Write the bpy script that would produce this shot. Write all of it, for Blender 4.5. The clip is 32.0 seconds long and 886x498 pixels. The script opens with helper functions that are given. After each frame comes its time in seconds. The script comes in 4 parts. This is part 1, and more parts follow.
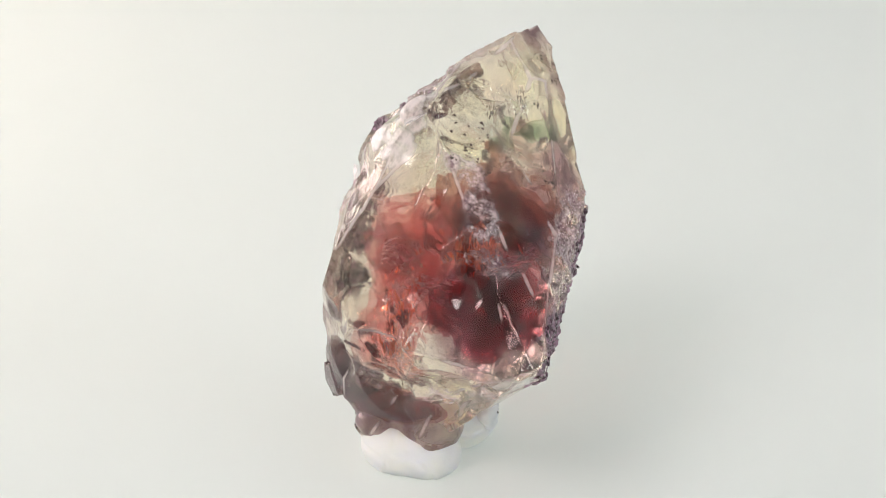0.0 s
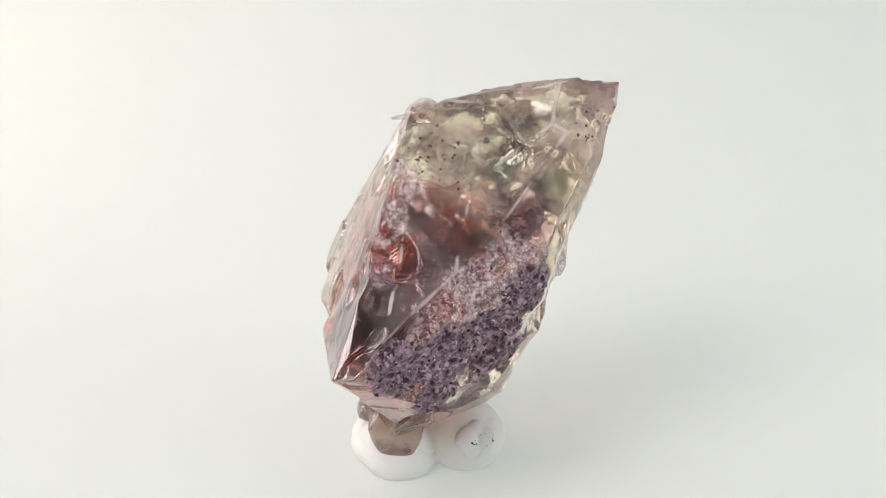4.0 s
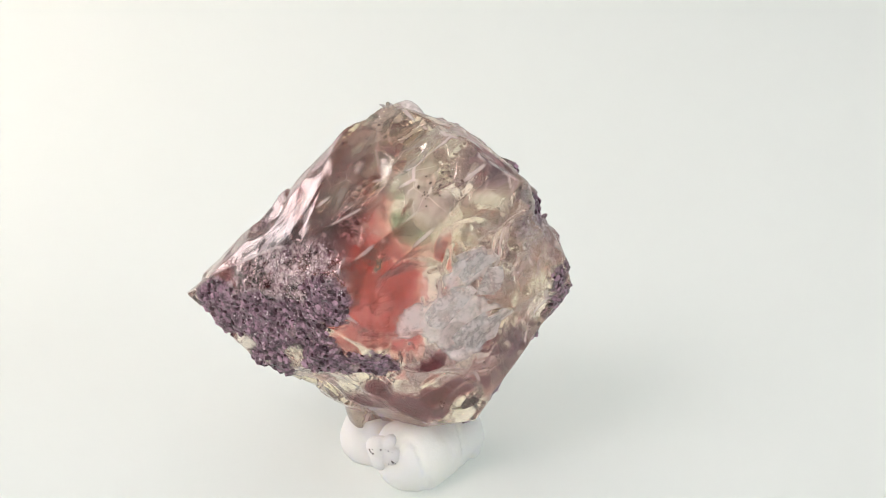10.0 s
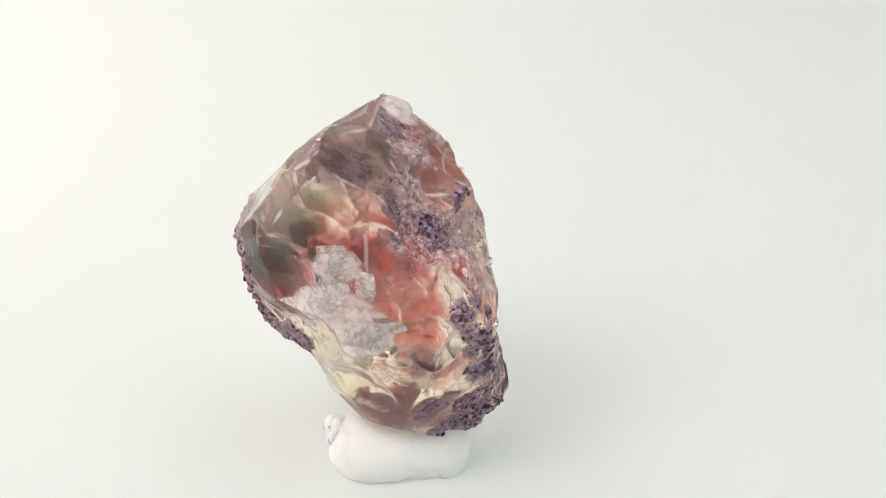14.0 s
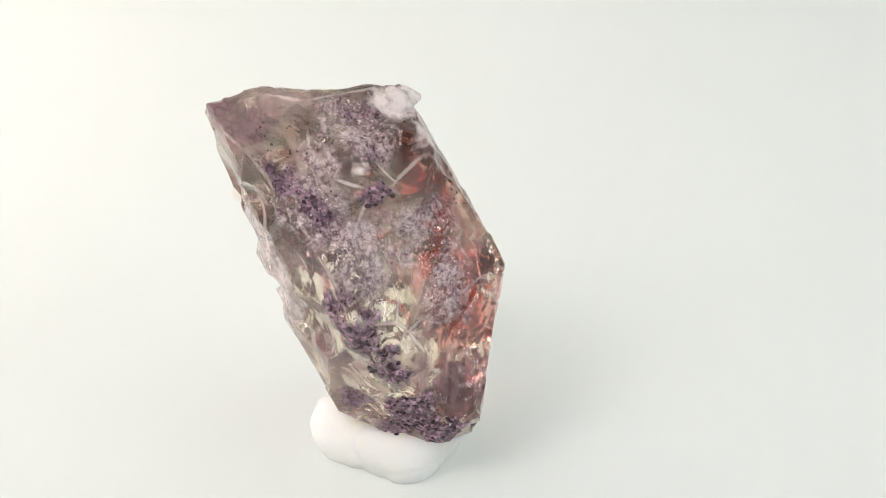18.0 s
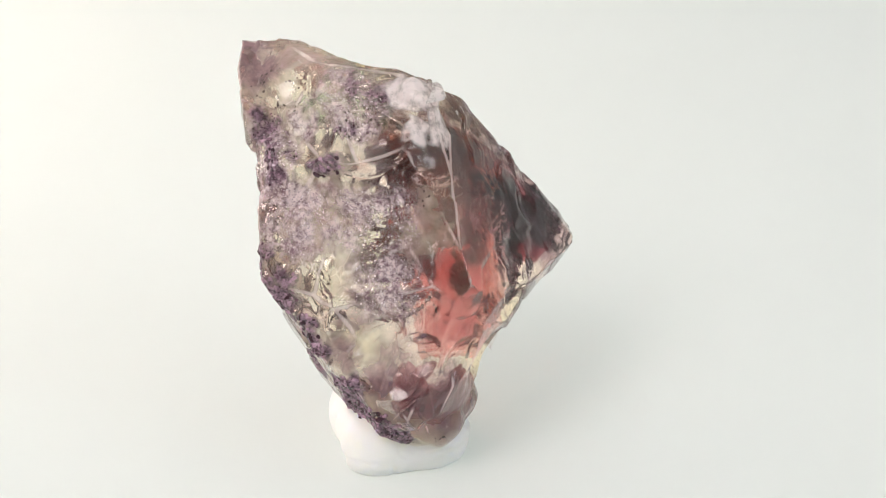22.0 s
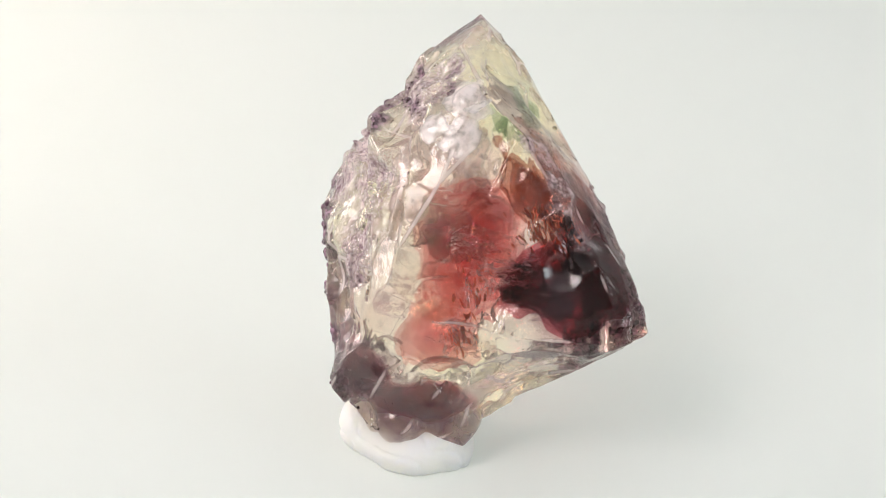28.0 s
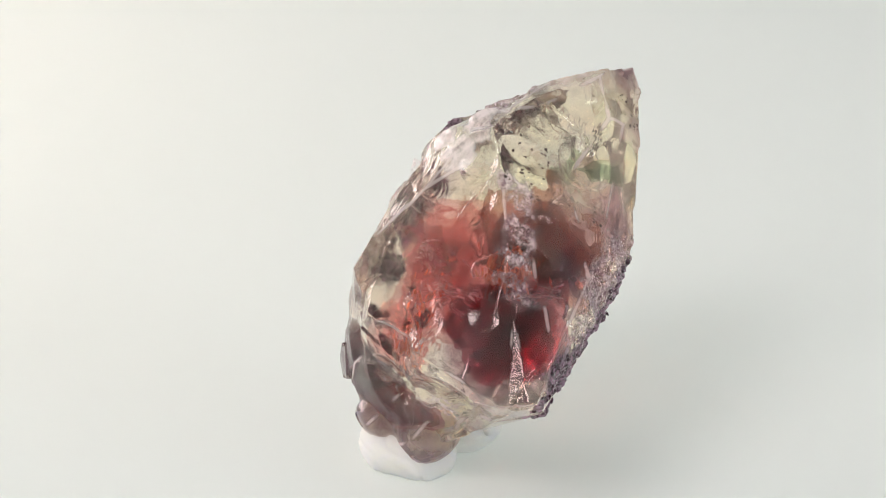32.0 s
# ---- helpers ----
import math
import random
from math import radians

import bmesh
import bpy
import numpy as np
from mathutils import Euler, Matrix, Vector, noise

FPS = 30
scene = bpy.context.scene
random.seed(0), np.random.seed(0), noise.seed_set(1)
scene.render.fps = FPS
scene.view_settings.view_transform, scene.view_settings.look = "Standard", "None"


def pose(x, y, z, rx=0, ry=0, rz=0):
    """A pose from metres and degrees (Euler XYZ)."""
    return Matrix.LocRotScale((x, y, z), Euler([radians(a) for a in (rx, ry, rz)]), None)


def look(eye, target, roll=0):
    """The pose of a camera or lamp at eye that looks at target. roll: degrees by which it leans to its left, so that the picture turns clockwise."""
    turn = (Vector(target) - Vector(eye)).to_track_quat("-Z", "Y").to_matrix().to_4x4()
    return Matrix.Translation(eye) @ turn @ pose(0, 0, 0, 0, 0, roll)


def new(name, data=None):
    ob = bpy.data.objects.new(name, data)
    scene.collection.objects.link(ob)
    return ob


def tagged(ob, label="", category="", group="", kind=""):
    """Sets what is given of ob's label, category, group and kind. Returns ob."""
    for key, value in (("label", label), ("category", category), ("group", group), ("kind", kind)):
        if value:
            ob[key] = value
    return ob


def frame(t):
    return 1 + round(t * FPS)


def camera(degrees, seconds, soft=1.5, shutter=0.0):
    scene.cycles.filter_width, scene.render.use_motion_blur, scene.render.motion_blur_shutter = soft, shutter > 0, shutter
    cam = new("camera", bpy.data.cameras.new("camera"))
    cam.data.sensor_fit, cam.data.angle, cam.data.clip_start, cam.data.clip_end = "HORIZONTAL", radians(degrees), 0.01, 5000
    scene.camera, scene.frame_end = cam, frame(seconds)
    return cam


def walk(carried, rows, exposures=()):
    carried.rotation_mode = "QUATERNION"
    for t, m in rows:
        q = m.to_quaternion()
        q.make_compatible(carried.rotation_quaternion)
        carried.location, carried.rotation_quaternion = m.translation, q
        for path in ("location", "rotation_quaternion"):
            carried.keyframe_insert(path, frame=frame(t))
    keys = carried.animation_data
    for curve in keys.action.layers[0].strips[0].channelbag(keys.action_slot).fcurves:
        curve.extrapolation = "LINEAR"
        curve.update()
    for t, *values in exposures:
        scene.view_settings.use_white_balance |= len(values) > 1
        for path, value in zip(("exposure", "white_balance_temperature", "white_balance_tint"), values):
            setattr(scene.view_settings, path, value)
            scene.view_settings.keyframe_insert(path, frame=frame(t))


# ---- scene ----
# The place: a rough feldspar crystal, about 27 mm tall, pressed into putty on a white turntable. The light tent around
# it is unseen, added to shape the light.
# Millimetres are turned into metres by MM.
MM = 0.001

# ---- camera ----
cam = camera(14.0, 32.0, soft=0.8)
CAMERA_POSE = Matrix((
    (0.999833, 0.016073, 0.008646, 0.0),
    (-0.000955, -0.426976, 0.904262, -0.22),
    (0.018225, -0.904120, -0.426890, 0.11946),
    (0.0, 0.0, 0.0, 1.0))) @ Matrix.Diagonal((1, -1, -1, 1))
walk(cam, [(0.0, CAMERA_POSE), (32.0, CAMERA_POSE)],
     exposures=[(0.0, -0.45), (1.0, -0.33), (6.0, -0.41), (8.0, -0.35), (12.0, -0.34), (19.0, -0.31), (25.0, -0.34), (31.0, -0.36), (32.0, -0.47)])

# ---- light ----
world = bpy.data.worlds.new("tent_light")
scene.world = world
world.use_nodes = True
world.node_tree.nodes["Background"].inputs[0].default_value = (0.93, 1.0, 0.98, 1)
world.node_tree.nodes["Background"].inputs[1].default_value = 0.2


def area_lamp(name, eye, target, size, watts, colour, spread=180, height=0):
    data = bpy.data.lights.new(name, "AREA")
    data.energy, data.color, data.size = watts, colour, size
    if height:
        data.shape, data.size_y = "RECTANGLE", height
    data.spread = radians(spread)
    ob = new(name, data)
    ob.matrix_world = look(eye, target)
    return ob


# Narrow unseen lamp, added to make the bright pool at the table's left.
area_lamp("side_lamp", (-0.130, 0.075, 0.12), (-0.105, 0.075, 0.0), 0.05, 0.088, (1.0, 0.84, 0.70), 95)
# Broad unseen lamp, added with the tent for soft light from above.
area_lamp("tent_top_lamp", (0.0, 0.05, 0.50), (0, 0.03, 0), 0.60, 0.85, (0.965, 0.99, 1.0))
# Unseen front-left lamp, added for highlights and brighter front faces.
area_lamp("key_lamp", (-0.17, -0.22, 0.30), (0, 0, 0.014), 0.18, 0.15, (1.0, 0.91, 0.89), 60)
area_lamp("west_lamp", (-0.36, 0.235, 0.06), (0, 0, 0.016), 0.28, 0.80, (1.0, 0.86, 0.85), 180, 0.11)
area_lamp("east_lamp", (0.37, -0.215, 0.155), (0, 0, 0.014), 0.15, 0.48, (0.84, 0.94, 1.0))
# Unseen lamp under the disc, added to lift the shadows on it.
area_lamp("base_lamp", (0.0, 0.0, -0.012), (0, 0, 1), 0.28, 0.26, (0.94, 1.0, 1.0))
scene.cycles.transparent_max_bounces, scene.cycles.transmission_bounces, scene.cycles.max_bounces = 24, 16, 20


# ---- node helpers ----
def material(name):
    m = bpy.data.materials.new(name)
    m.use_nodes = True
    m.node_tree.nodes.clear()
    out = m.node_tree.nodes.new("ShaderNodeOutputMaterial")
    return m, m.node_tree, out


def node(tree, kind, **inputs):
    n = tree.nodes.new(kind)
    for key, value in inputs.items():
        socket = n.inputs[key.replace("_", " ")]
        if isinstance(value, bpy.types.NodeSocket):
            tree.links.new(value, socket)
        else:
            socket.default_value = value
    return n


def maths(tree, op, a, b=0.0, clamp=False):
    n = tree.nodes.new("ShaderNodeMath")
    n.operation, n.use_clamp = op, clamp
    for i, v in enumerate((a, b)):
        if isinstance(v, bpy.types.NodeSocket):
            tree.links.new(v, n.inputs[i])
        else:
            n.inputs[i].default_value = v
    return n.outputs[0]


def mix_colour(tree, fac, a, b):
    n = tree.nodes.new("ShaderNodeMix")
    n.data_type = "RGBA"
    for socket, v in ((n.inputs[0], fac), (n.inputs[6], a), (n.inputs[7], b)):
        if isinstance(v, bpy.types.NodeSocket):
            tree.links.new(v, socket)
        else:
            socket.default_value = v
    return n.outputs[2]


def mapped(tree, value, a, b, c=0.0, d=1.0):
    n = tree.nodes.new("ShaderNodeMapRange")
    n.interpolation_type = "SMOOTHSTEP"
    tree.links.new(value, n.inputs[0])
    for i, v in enumerate((a, b, c, d)):
        n.inputs[i + 1].default_value = v
    return n.outputs[0]


def noise_value(tree, coords, scale, detail=4.0, rough=0.6, distortion=0.0):
    n = node(tree, "ShaderNodeTexNoise", Vector=coords, Scale=scale, Detail=detail, Roughness=rough, Distortion=distortion)
    return n.outputs[0]


def blob_mask(tree, coords, spheres, soft):
    """1 inside any of the spheres (mm: x, y, z, radius), falling to 0 over soft mm."""
    total = None
    for x, y, z, r in spheres:
        d = tree.nodes.new("ShaderNodeVectorMath")
        d.operation = "DISTANCE"
        tree.links.new(coords, d.inputs[0])
        d.inputs[1].default_value = (x * MM, y * MM, z * MM)
        v = mapped(tree, d.outputs["Value"], (r - soft) * MM, (r + soft) * MM, 1.0, 0.0)
        total = v if total is None else maths(tree, "MAXIMUM", total, v)
    return total


# ---- materials ----
def acrylic_material():
    """Milky acrylic that lets the added fill lamp below it through."""
    m, t, out = material("milky_acrylic")
    c = node(t, "ShaderNodeTexCoord").outputs["Object"]
    col = mix_colour(t, noise_value(t, c, 35.0, 3.0), (0.85, 0.86, 0.84, 1), (0.87, 0.88, 0.86, 1))
    top = node(t, "ShaderNodeBsdfDiffuse", Color=col)
    glow = node(t, "ShaderNodeBsdfTranslucent", Color=col)
    n = t.nodes.new("ShaderNodeMixShader")
    n.inputs[0].default_value = 0.4
    t.links.new(top.outputs[0], n.inputs[1])
    t.links.new(glow.outputs[0], n.inputs[2])
    t.links.new(n.outputs[0], out.inputs[0])
    return m


def white_surface(name, colour, rough):
    m, t, out = material(name)
    c = node(t, "ShaderNodeTexCoord").outputs["Object"]
    n = noise_value(t, c, 35.0, 3.0)
    col = mix_colour(t, n, tuple(v * 0.985 for v in colour) + (1,), (*colour, 1))
    b = node(t, "ShaderNodeBsdfPrincipled", Base_Color=col, Roughness=rough)
    t.links.new(b.outputs[0], out.inputs[0])
    return m


MAT_TABLE = acrylic_material()
MAT_FABRIC = white_surface("white_tent_fabric", (0.86, 0.87, 0.86), 0.9)

# Mineral zones and one set of painted-sheen zones on the crystal, in its own space, in mm: x, y, z, radius.
CRUST = [
    (2.2, 10.2, 23.2, 0.9), (0.9, 10.1, 21.5, 0.96), (-2.1, 7.4, 21.5, 0.83), (2.3, 10.3, 22.9, 0.76),
    (1.1, 10.3, 21.3, 0.69), (-2.7, 6.1, 22.1, 0.76), (1.4, 10, 22.2, 0.69), (9.1, -9.3, 13.2, 2.07),
    (9.7, -5.9, 13.2, 2.41), (10.4, -2.5, 13.7, 2.41), (11.4, -0.2, 16.8, 1.9), (8.8, 0.8, 10.9, 1.72),
    (9, -9.3, 13, 2.07),
]
CRUST_EDGE = [
    (8.9, -5.8, 9.8, 1.72), (-2.4, 9.8, 12.6, 1.1), (-2.4, 8, 9.5, 1.21),
    (-2.3, 5.5, 5.8, 1.55), (-3.6, 3.2, 3.5, 1.55), (-0.6, 10.9, 15.3, 0.86), (-2.7, 9.7, 14.3, 0.76),
    (-3.1, 8.4, 11.1, 0.76), (-4, 5.5, 6.8, 0.86), (-4.2, 3.1, 3.9, 1.03), (-1.5, 10.5, 13.5, 1.1),
    (-2.6, 4.4, 4.4, 1.55), (-0.4, 4.4, 3.5, 1.21), (10, -5.1, 13.9, 1.38), (9.8, -1.4, 11.6, 1.03),
    (9.7, -1.4, 11.2, 1.9), (8.5, 2.2, 11.1, 1.21),
]
CRUST_STREAKS = [
    (2, 4.1, 26.2, 0.45), (0.8, 2.9, 25.5, 0.45), (1.4, 4.2, 25.6, 0.5), (0.2, 2.5, 25.3, 0.45), (3.8, 10, 23.5, 0.6),
    (3.4, 9.9, 22.8, 0.8), (3.4, 9.3, 23.3, 0.7), (0.3, 9.8, 20.6, 0.8), (0.2, 8.6, 21.9, 0.5), (-0.6, 4.7, 23.7, 0.6),
    (-0.8, 5.5, 23.6, 0.4), (-4.9, 2, 12.3, 0.4), (-5.3, 1, 10.3, 0.4), (1, 6.9, 6.7, 1), (-3, 2, 2.5, 1.1),
    (-1.8, 9.8, 12, 1), (-2.7, 9.7, 12.9, 0.8), (-3.4, 7.6, 9.4, 0.7), (-0.9, 4.6, 4.1, 1.1), (-1.7, 10.8, 15.9, 0.6),
]
FROST_STREAKS = [
    (4.1, -4.3, 22.8, 1.0), (2.5, -4, 23.8, 0.7), (4.6, -6.4, 20.5, 1.1), (4.2, -5.4, 21.6, 0.9), (1.6, 7.4, 23.7, 1.3),
    (-4.1, 2.4, 18.8, 1.3), (-2.6, 7.6, 17.3, 1.3), (5.4, -8.2, 18.6, 0.9),
]
FROST = [
    (10.7, -3.7, 16.3, 3.27), (11.3, -0.9, 18.3, 2.41), (9.9, -6.1, 14.3, 2.93), (10.9, -2.6, 16.6, 2.41),
    (9.1, -9.2, 12.9, 1.72), (1.1, 10.3, 21.3, 2.58), (-2.3, 8.7, 18.1, 2.58), (-4.3, 3.1, 18.3, 2.07),
    (1.3, 4.8, 25.7, 1.9), (-2.4, 8.8, 17.4, 1.55), (-3.7, 5.3, 18.2, 2.24), (-5, 3.3, 13.8, 2.41),
    (0.5, 4.3, 25.3, 1.55), (-4.2, 4.1, 17.5, 2.07), (-0.6, 4.2, 24.4, 1.72), (10.5, -3.6, 17.5, 1.55),
]
WHITE = [
    (7.1, 6.9, 14.5, 2.58), (5.9, 7.5, 13.5, 1.9), (7.1, 8.2, 18.4, 1.72), (5.2, 8, 13.5, 1.9),
    (7, 8.3, 18.7, 1.72), (8.4, 4.8, 13.9, 1.38), (0.2, 1.1, 25.7, 1.38), (-2.1, 0.6, 23.8, 1.03),
    (8.2, 5, 14.8, 1.5), (-0.2, -0.3, 25.6, 1.38), (-1.4, -1, 23.2, 0.96), (0, 0.5, 25.6, 1.38), (-0.8, -1.3, 23.9, 0.96),
]
MAROON = [
    (3.4, -9, 15.8, 3.27), (5.5, -11.2, 14.1, 2.41), (2, -7.9, 15.8, 2.41), (4.6, -10.5, 14.7, 1.72),
    (3.8, -10.1, 14, 3.27), (6.5, -11.2, 14.8, 2.07), (3.8, -10.8, 12.6, 2.41), (8.3, -3.8, 20.4, 2.07),
    (10.2, 0.1, 20.9, 2.41), (5.9, -6.4, 20.1, 2.76), (6.4, -9.4, 17, 1.72),
]
PINK = [
    (-1.4, -3.7, 19.4, 4.48), (-3, -5.4, 12.1, 2.41), (0, -5, 18.8, 3.1), (-1, -6.5, 13.7, 2.41),
    (3.4, -8.4, 17.2, 2.07), (4.8, -5.9, 20.9, 2.07), (10.3, 2.9, 16.1, 2.07), (9.8, -0.3, 21.2, 2.07),
    (9.2, 5, 16.7, 2.58), (5.8, 10.1, 21.1, 1.72), (5.1, 6.5, 9.4, 1.38), (-3.2, -3, 17.8, 2.41),
    (-4.7, -3.4, 13.5, 1.21), (-5.6, 1.4, 10.5, 2.07), (-3.2, 2.2, 22.7, 1.72), (-5.7, -1.2, 11.1, 1.72),
]
SPECKS = [
    (3.2, -1, 25.2, 1.21), (2.6, 7.9, 25.4, 1.38), (-1, 4.2, 24.1, 1.38), (-4, -0.1, 19.8, 1.03),
    (8.7, -1.2, 21.7, 0.86), (4.2, -3, 23.7, 1.38), (6.5, -2.5, 22.7, 1.03), (9.8, 7.1, 25.4, 1.03),
    (9.1, 8.4, 26.5, 0.86), (9.2, 7.1, 26.1, 1.38), (3.3, -3.1, 24.1, 1.21), (3.5, 8.7, 25.6, 1.38),
    (0.6, 8.6, 23.5, 0.86), (4.3, 9.3, 25.7, 1.38), (3.8, 8.6, 25.8, 1.38), (3.5, -1.4, 24.9, 1.55),
    (9.4, 7.9, 26.2, 1.03),
]
DULL = [
    (4.7, 9.1, 26.1, 3.79), (-0.2, 7.1, 23.7, 3.79), (-2.3, 9.2, 16.7, 3.79), (2.7, 10.3, 16.8, 2.41),
    (0.1, 8.4, 23.1, 3.79), (-4.4, 0.6, 18.5, 2.76), (-2.9, 7.9, 9.7, 3.1), (-1.2, 7.5, 22.7, 3.45),
    (-3.7, 7.2, 15.5, 3.1), (-3.2, 7.1, 18, 3.79), (2.2, 7.2, 25.5, 2.76), (-5.2, 3.6, 9.3, 3.1),
    (9.5, 7, 25.7, 2.76), (0.9, 7.4, 24.4, 2.41),
]
# Faces whose mauve grazing sheen is painted into the haze colour.
FACE_SHEEN = [
    (8.4, 3, 24.6, 1.55), (10.5, -0.3, 20.2, 1.72), (9.5, 2.5, 23.2, 1.72), (7, -0.6, 23.6, 1.38),
    (9.5, -3.7, 19.6, 1.72), (8, -1.8, 22, 2.07), (7.5, -4.1, 20.7, 1.72), (8.5, -6.9, 17.9, 1.38),
    (1.5, 7.8, 24.7, 1.55), (1.6, 10.1, 22.4, 1.72),
]
FLAT = [
    (-2.8, -1.7, 20.2, 2.07), (-2.7, -3.6, 17.4, 2.07), (-0.4, -5.7, 16.6, 1.72), (-3.3, -2.9, 17.7, 1.72),
    (4.1, -9.9, 15.1, 2.07), (1.2, -7.9, 14.6, 1.38), (7.1, -4.2, 20.9, 1.38), (5.4, 0.5, 25, 1.72),
]
FLAT_TOO = [
    (7.1, -5.4, 20.1, 2.6), (9.4, -0.4, 21.8, 2.6), (10.3, 3.6, 22.6, 2), (5.3, -0.3, 24.7, 2.2), (8.7, 3.6, 24.9, 2),
    (6.9, -8.7, 17.6, 2), (7.5, 5.9, 26.9, 1.6), (8.6, 8.9, 24.5, 2), (10.1, 3.1, 16.4, 2.3), (6.6, 10.2, 26.6, 1.6),
    (11.1, 2.7, 18.2, 1.6), (9.7, 6.8, 22.3, 2.2), (-1.2, -3.7, 18.2, 1.6), (3.1, -5.1, 22.4, 2), (6.3, 4.5, 26.6, 2),
    (3.7, -0.9, 24.8, 2), (-3.4, -1.5, 18.7, 1.6), (6.4, 2.9, 8, 1.8), (5, 4.8, 7.8, 1.8), (5.5, -10.6, 15.6, 1.8),
    (-1.5, -3.8, 18, 3), (0.5, -5.5, 17, 2.4),
]
STRAW = [
    (-1.1, 0.1, 24.8, 2.07), (-3.8, -1.2, 19, 2.07), (-3.7, -3.4, 15.8, 1.72), (-4, 7.1, 14.4, 1.55),
    (-4.8, 5.5, 9.9, 1.21), (-4.5, 4, 16, 2.07), (-0.2, 8.8, 22.1, 2.07), (3.5, 9, 13.8, 2.07),
    (4.4, 2.5, 26.6, 2.41), (7.4, 0.8, 24.1, 2.07), (2.5, -3, 24.5, 1.72), (7.2, 4.1, 26.2, 2.41),
    (7.9, -1.4, 22.3, 2.07), (1.1, -3.7, 23.2, 2.07), (-0, -1.8, 24.2, 1.72), (3.2, 0.9, 26.2, 2.07),
    (3.8, 1.4, 26.2, 2.41), (3.7, -2.4, 24.2, 1.72), (7.9, 6.1, 26.7, 2.07), (11.1, 2.9, 20.5, 1.38),
    (9.7, 6.8, 21.7, 2.41),
]
STRAW_EAST = [
    (11.2, 2.6, 18.7, 1.72), (7.7, 9.5, 23.8, 2.07), (2.7, 9.9, 15.2, 1.72),
    (10, 4.3, 23.5, 2.07), (9, 7.8, 21.9, 2.07), (5.4, -6.2, 20.5, 1.72), (-3.9, -4.2, 13.3, 1.38),
    (-4.4, 4.9, 14.9, 1.38),
]
STRAW_LOW = [
    (-0.9, -3.1, 6.4, 2), (-0.6, -6.5, 10.8, 1.4), (1.5, -6, 8.5, 2), (3.5, -4.6, 5, 2), (5, -5.5, 8, 2), (-2, -5, 9, 1.6),
    (5, 4.8, 7.8, 2), (2, 7, 8, 1.8), (6.2, 2.6, 6.5, 1.6), (8, 5, 19.5, 1.8),
]
TEAL = [
    (6.7, 2, 25.2, 1.38), (5.5, -0.5, 24.4, 1.38), (1.2, 9.8, 22.2, 1.03), (1.9, 10.3, 22.5, 1.21),
]

SMOKE = [
    (-4.8, -0.7, 6.9, 1.6), (-0.9, -3, 3.8, 2), (-2.8, -1.7, 3.7, 2), (-5, 0, 5.5, 1.6), (-5.9, 1.7, 5.5, 1.8),
    (-4.3, 3.6, 6.7, 1.4), (1.4, -2.6, 2.2, 2.2), (-1.2, -2.6, 3.4, 1.6), (-4.9, 3.4, 8.6, 1.3), (2.9, -9.1, 14.1, 1.6),
    (5.4, 9.6, 26.3, 1.6), (7, 9.9, 27.1, 1.6), (1.9, 9, 11, 1.3), (-2.5, 4.2, 3.4, 1.8), (-4, 6.4, 9, 1.5), (-4.2, 5, 11.4, 1.2), (8.2, -5.8, 19, 1.2),
]

def shifted(tree, coords, scale, amount):
    """The coordinates, pushed about by noise, so that zones get ragged borders."""
    n = node(tree, "ShaderNodeTexNoise", Vector=coords, Scale=scale, Detail=3.0)
    v = tree.nodes.new("ShaderNodeVectorMath")
    v.operation = "MULTIPLY_ADD"
    tree.links.new(n.outputs["Color"], v.inputs[0])
    v.inputs[1].default_value = (amount, amount, amount)
    tree.links.new(coords, v.inputs[2])
    w = tree.nodes.new("ShaderNodeVectorMath")
    w.operation = "SUBTRACT"
    tree.links.new(v.outputs[0], w.inputs[0])
    w.inputs[1].default_value = (amount / 2, amount / 2, amount / 2)
    return w.outputs[0]


def mix_shader(tree, fac, a, b):
    n = tree.nodes.new("ShaderNodeMixShader")
    if isinstance(fac, bpy.types.NodeSocket):
        tree.links.new(fac, n.inputs[0])
    else:
        n.inputs[0].default_value = fac
    tree.links.new(a, n.inputs[1])
    tree.links.new(b, n.inputs[2])
    return n.outputs[0]


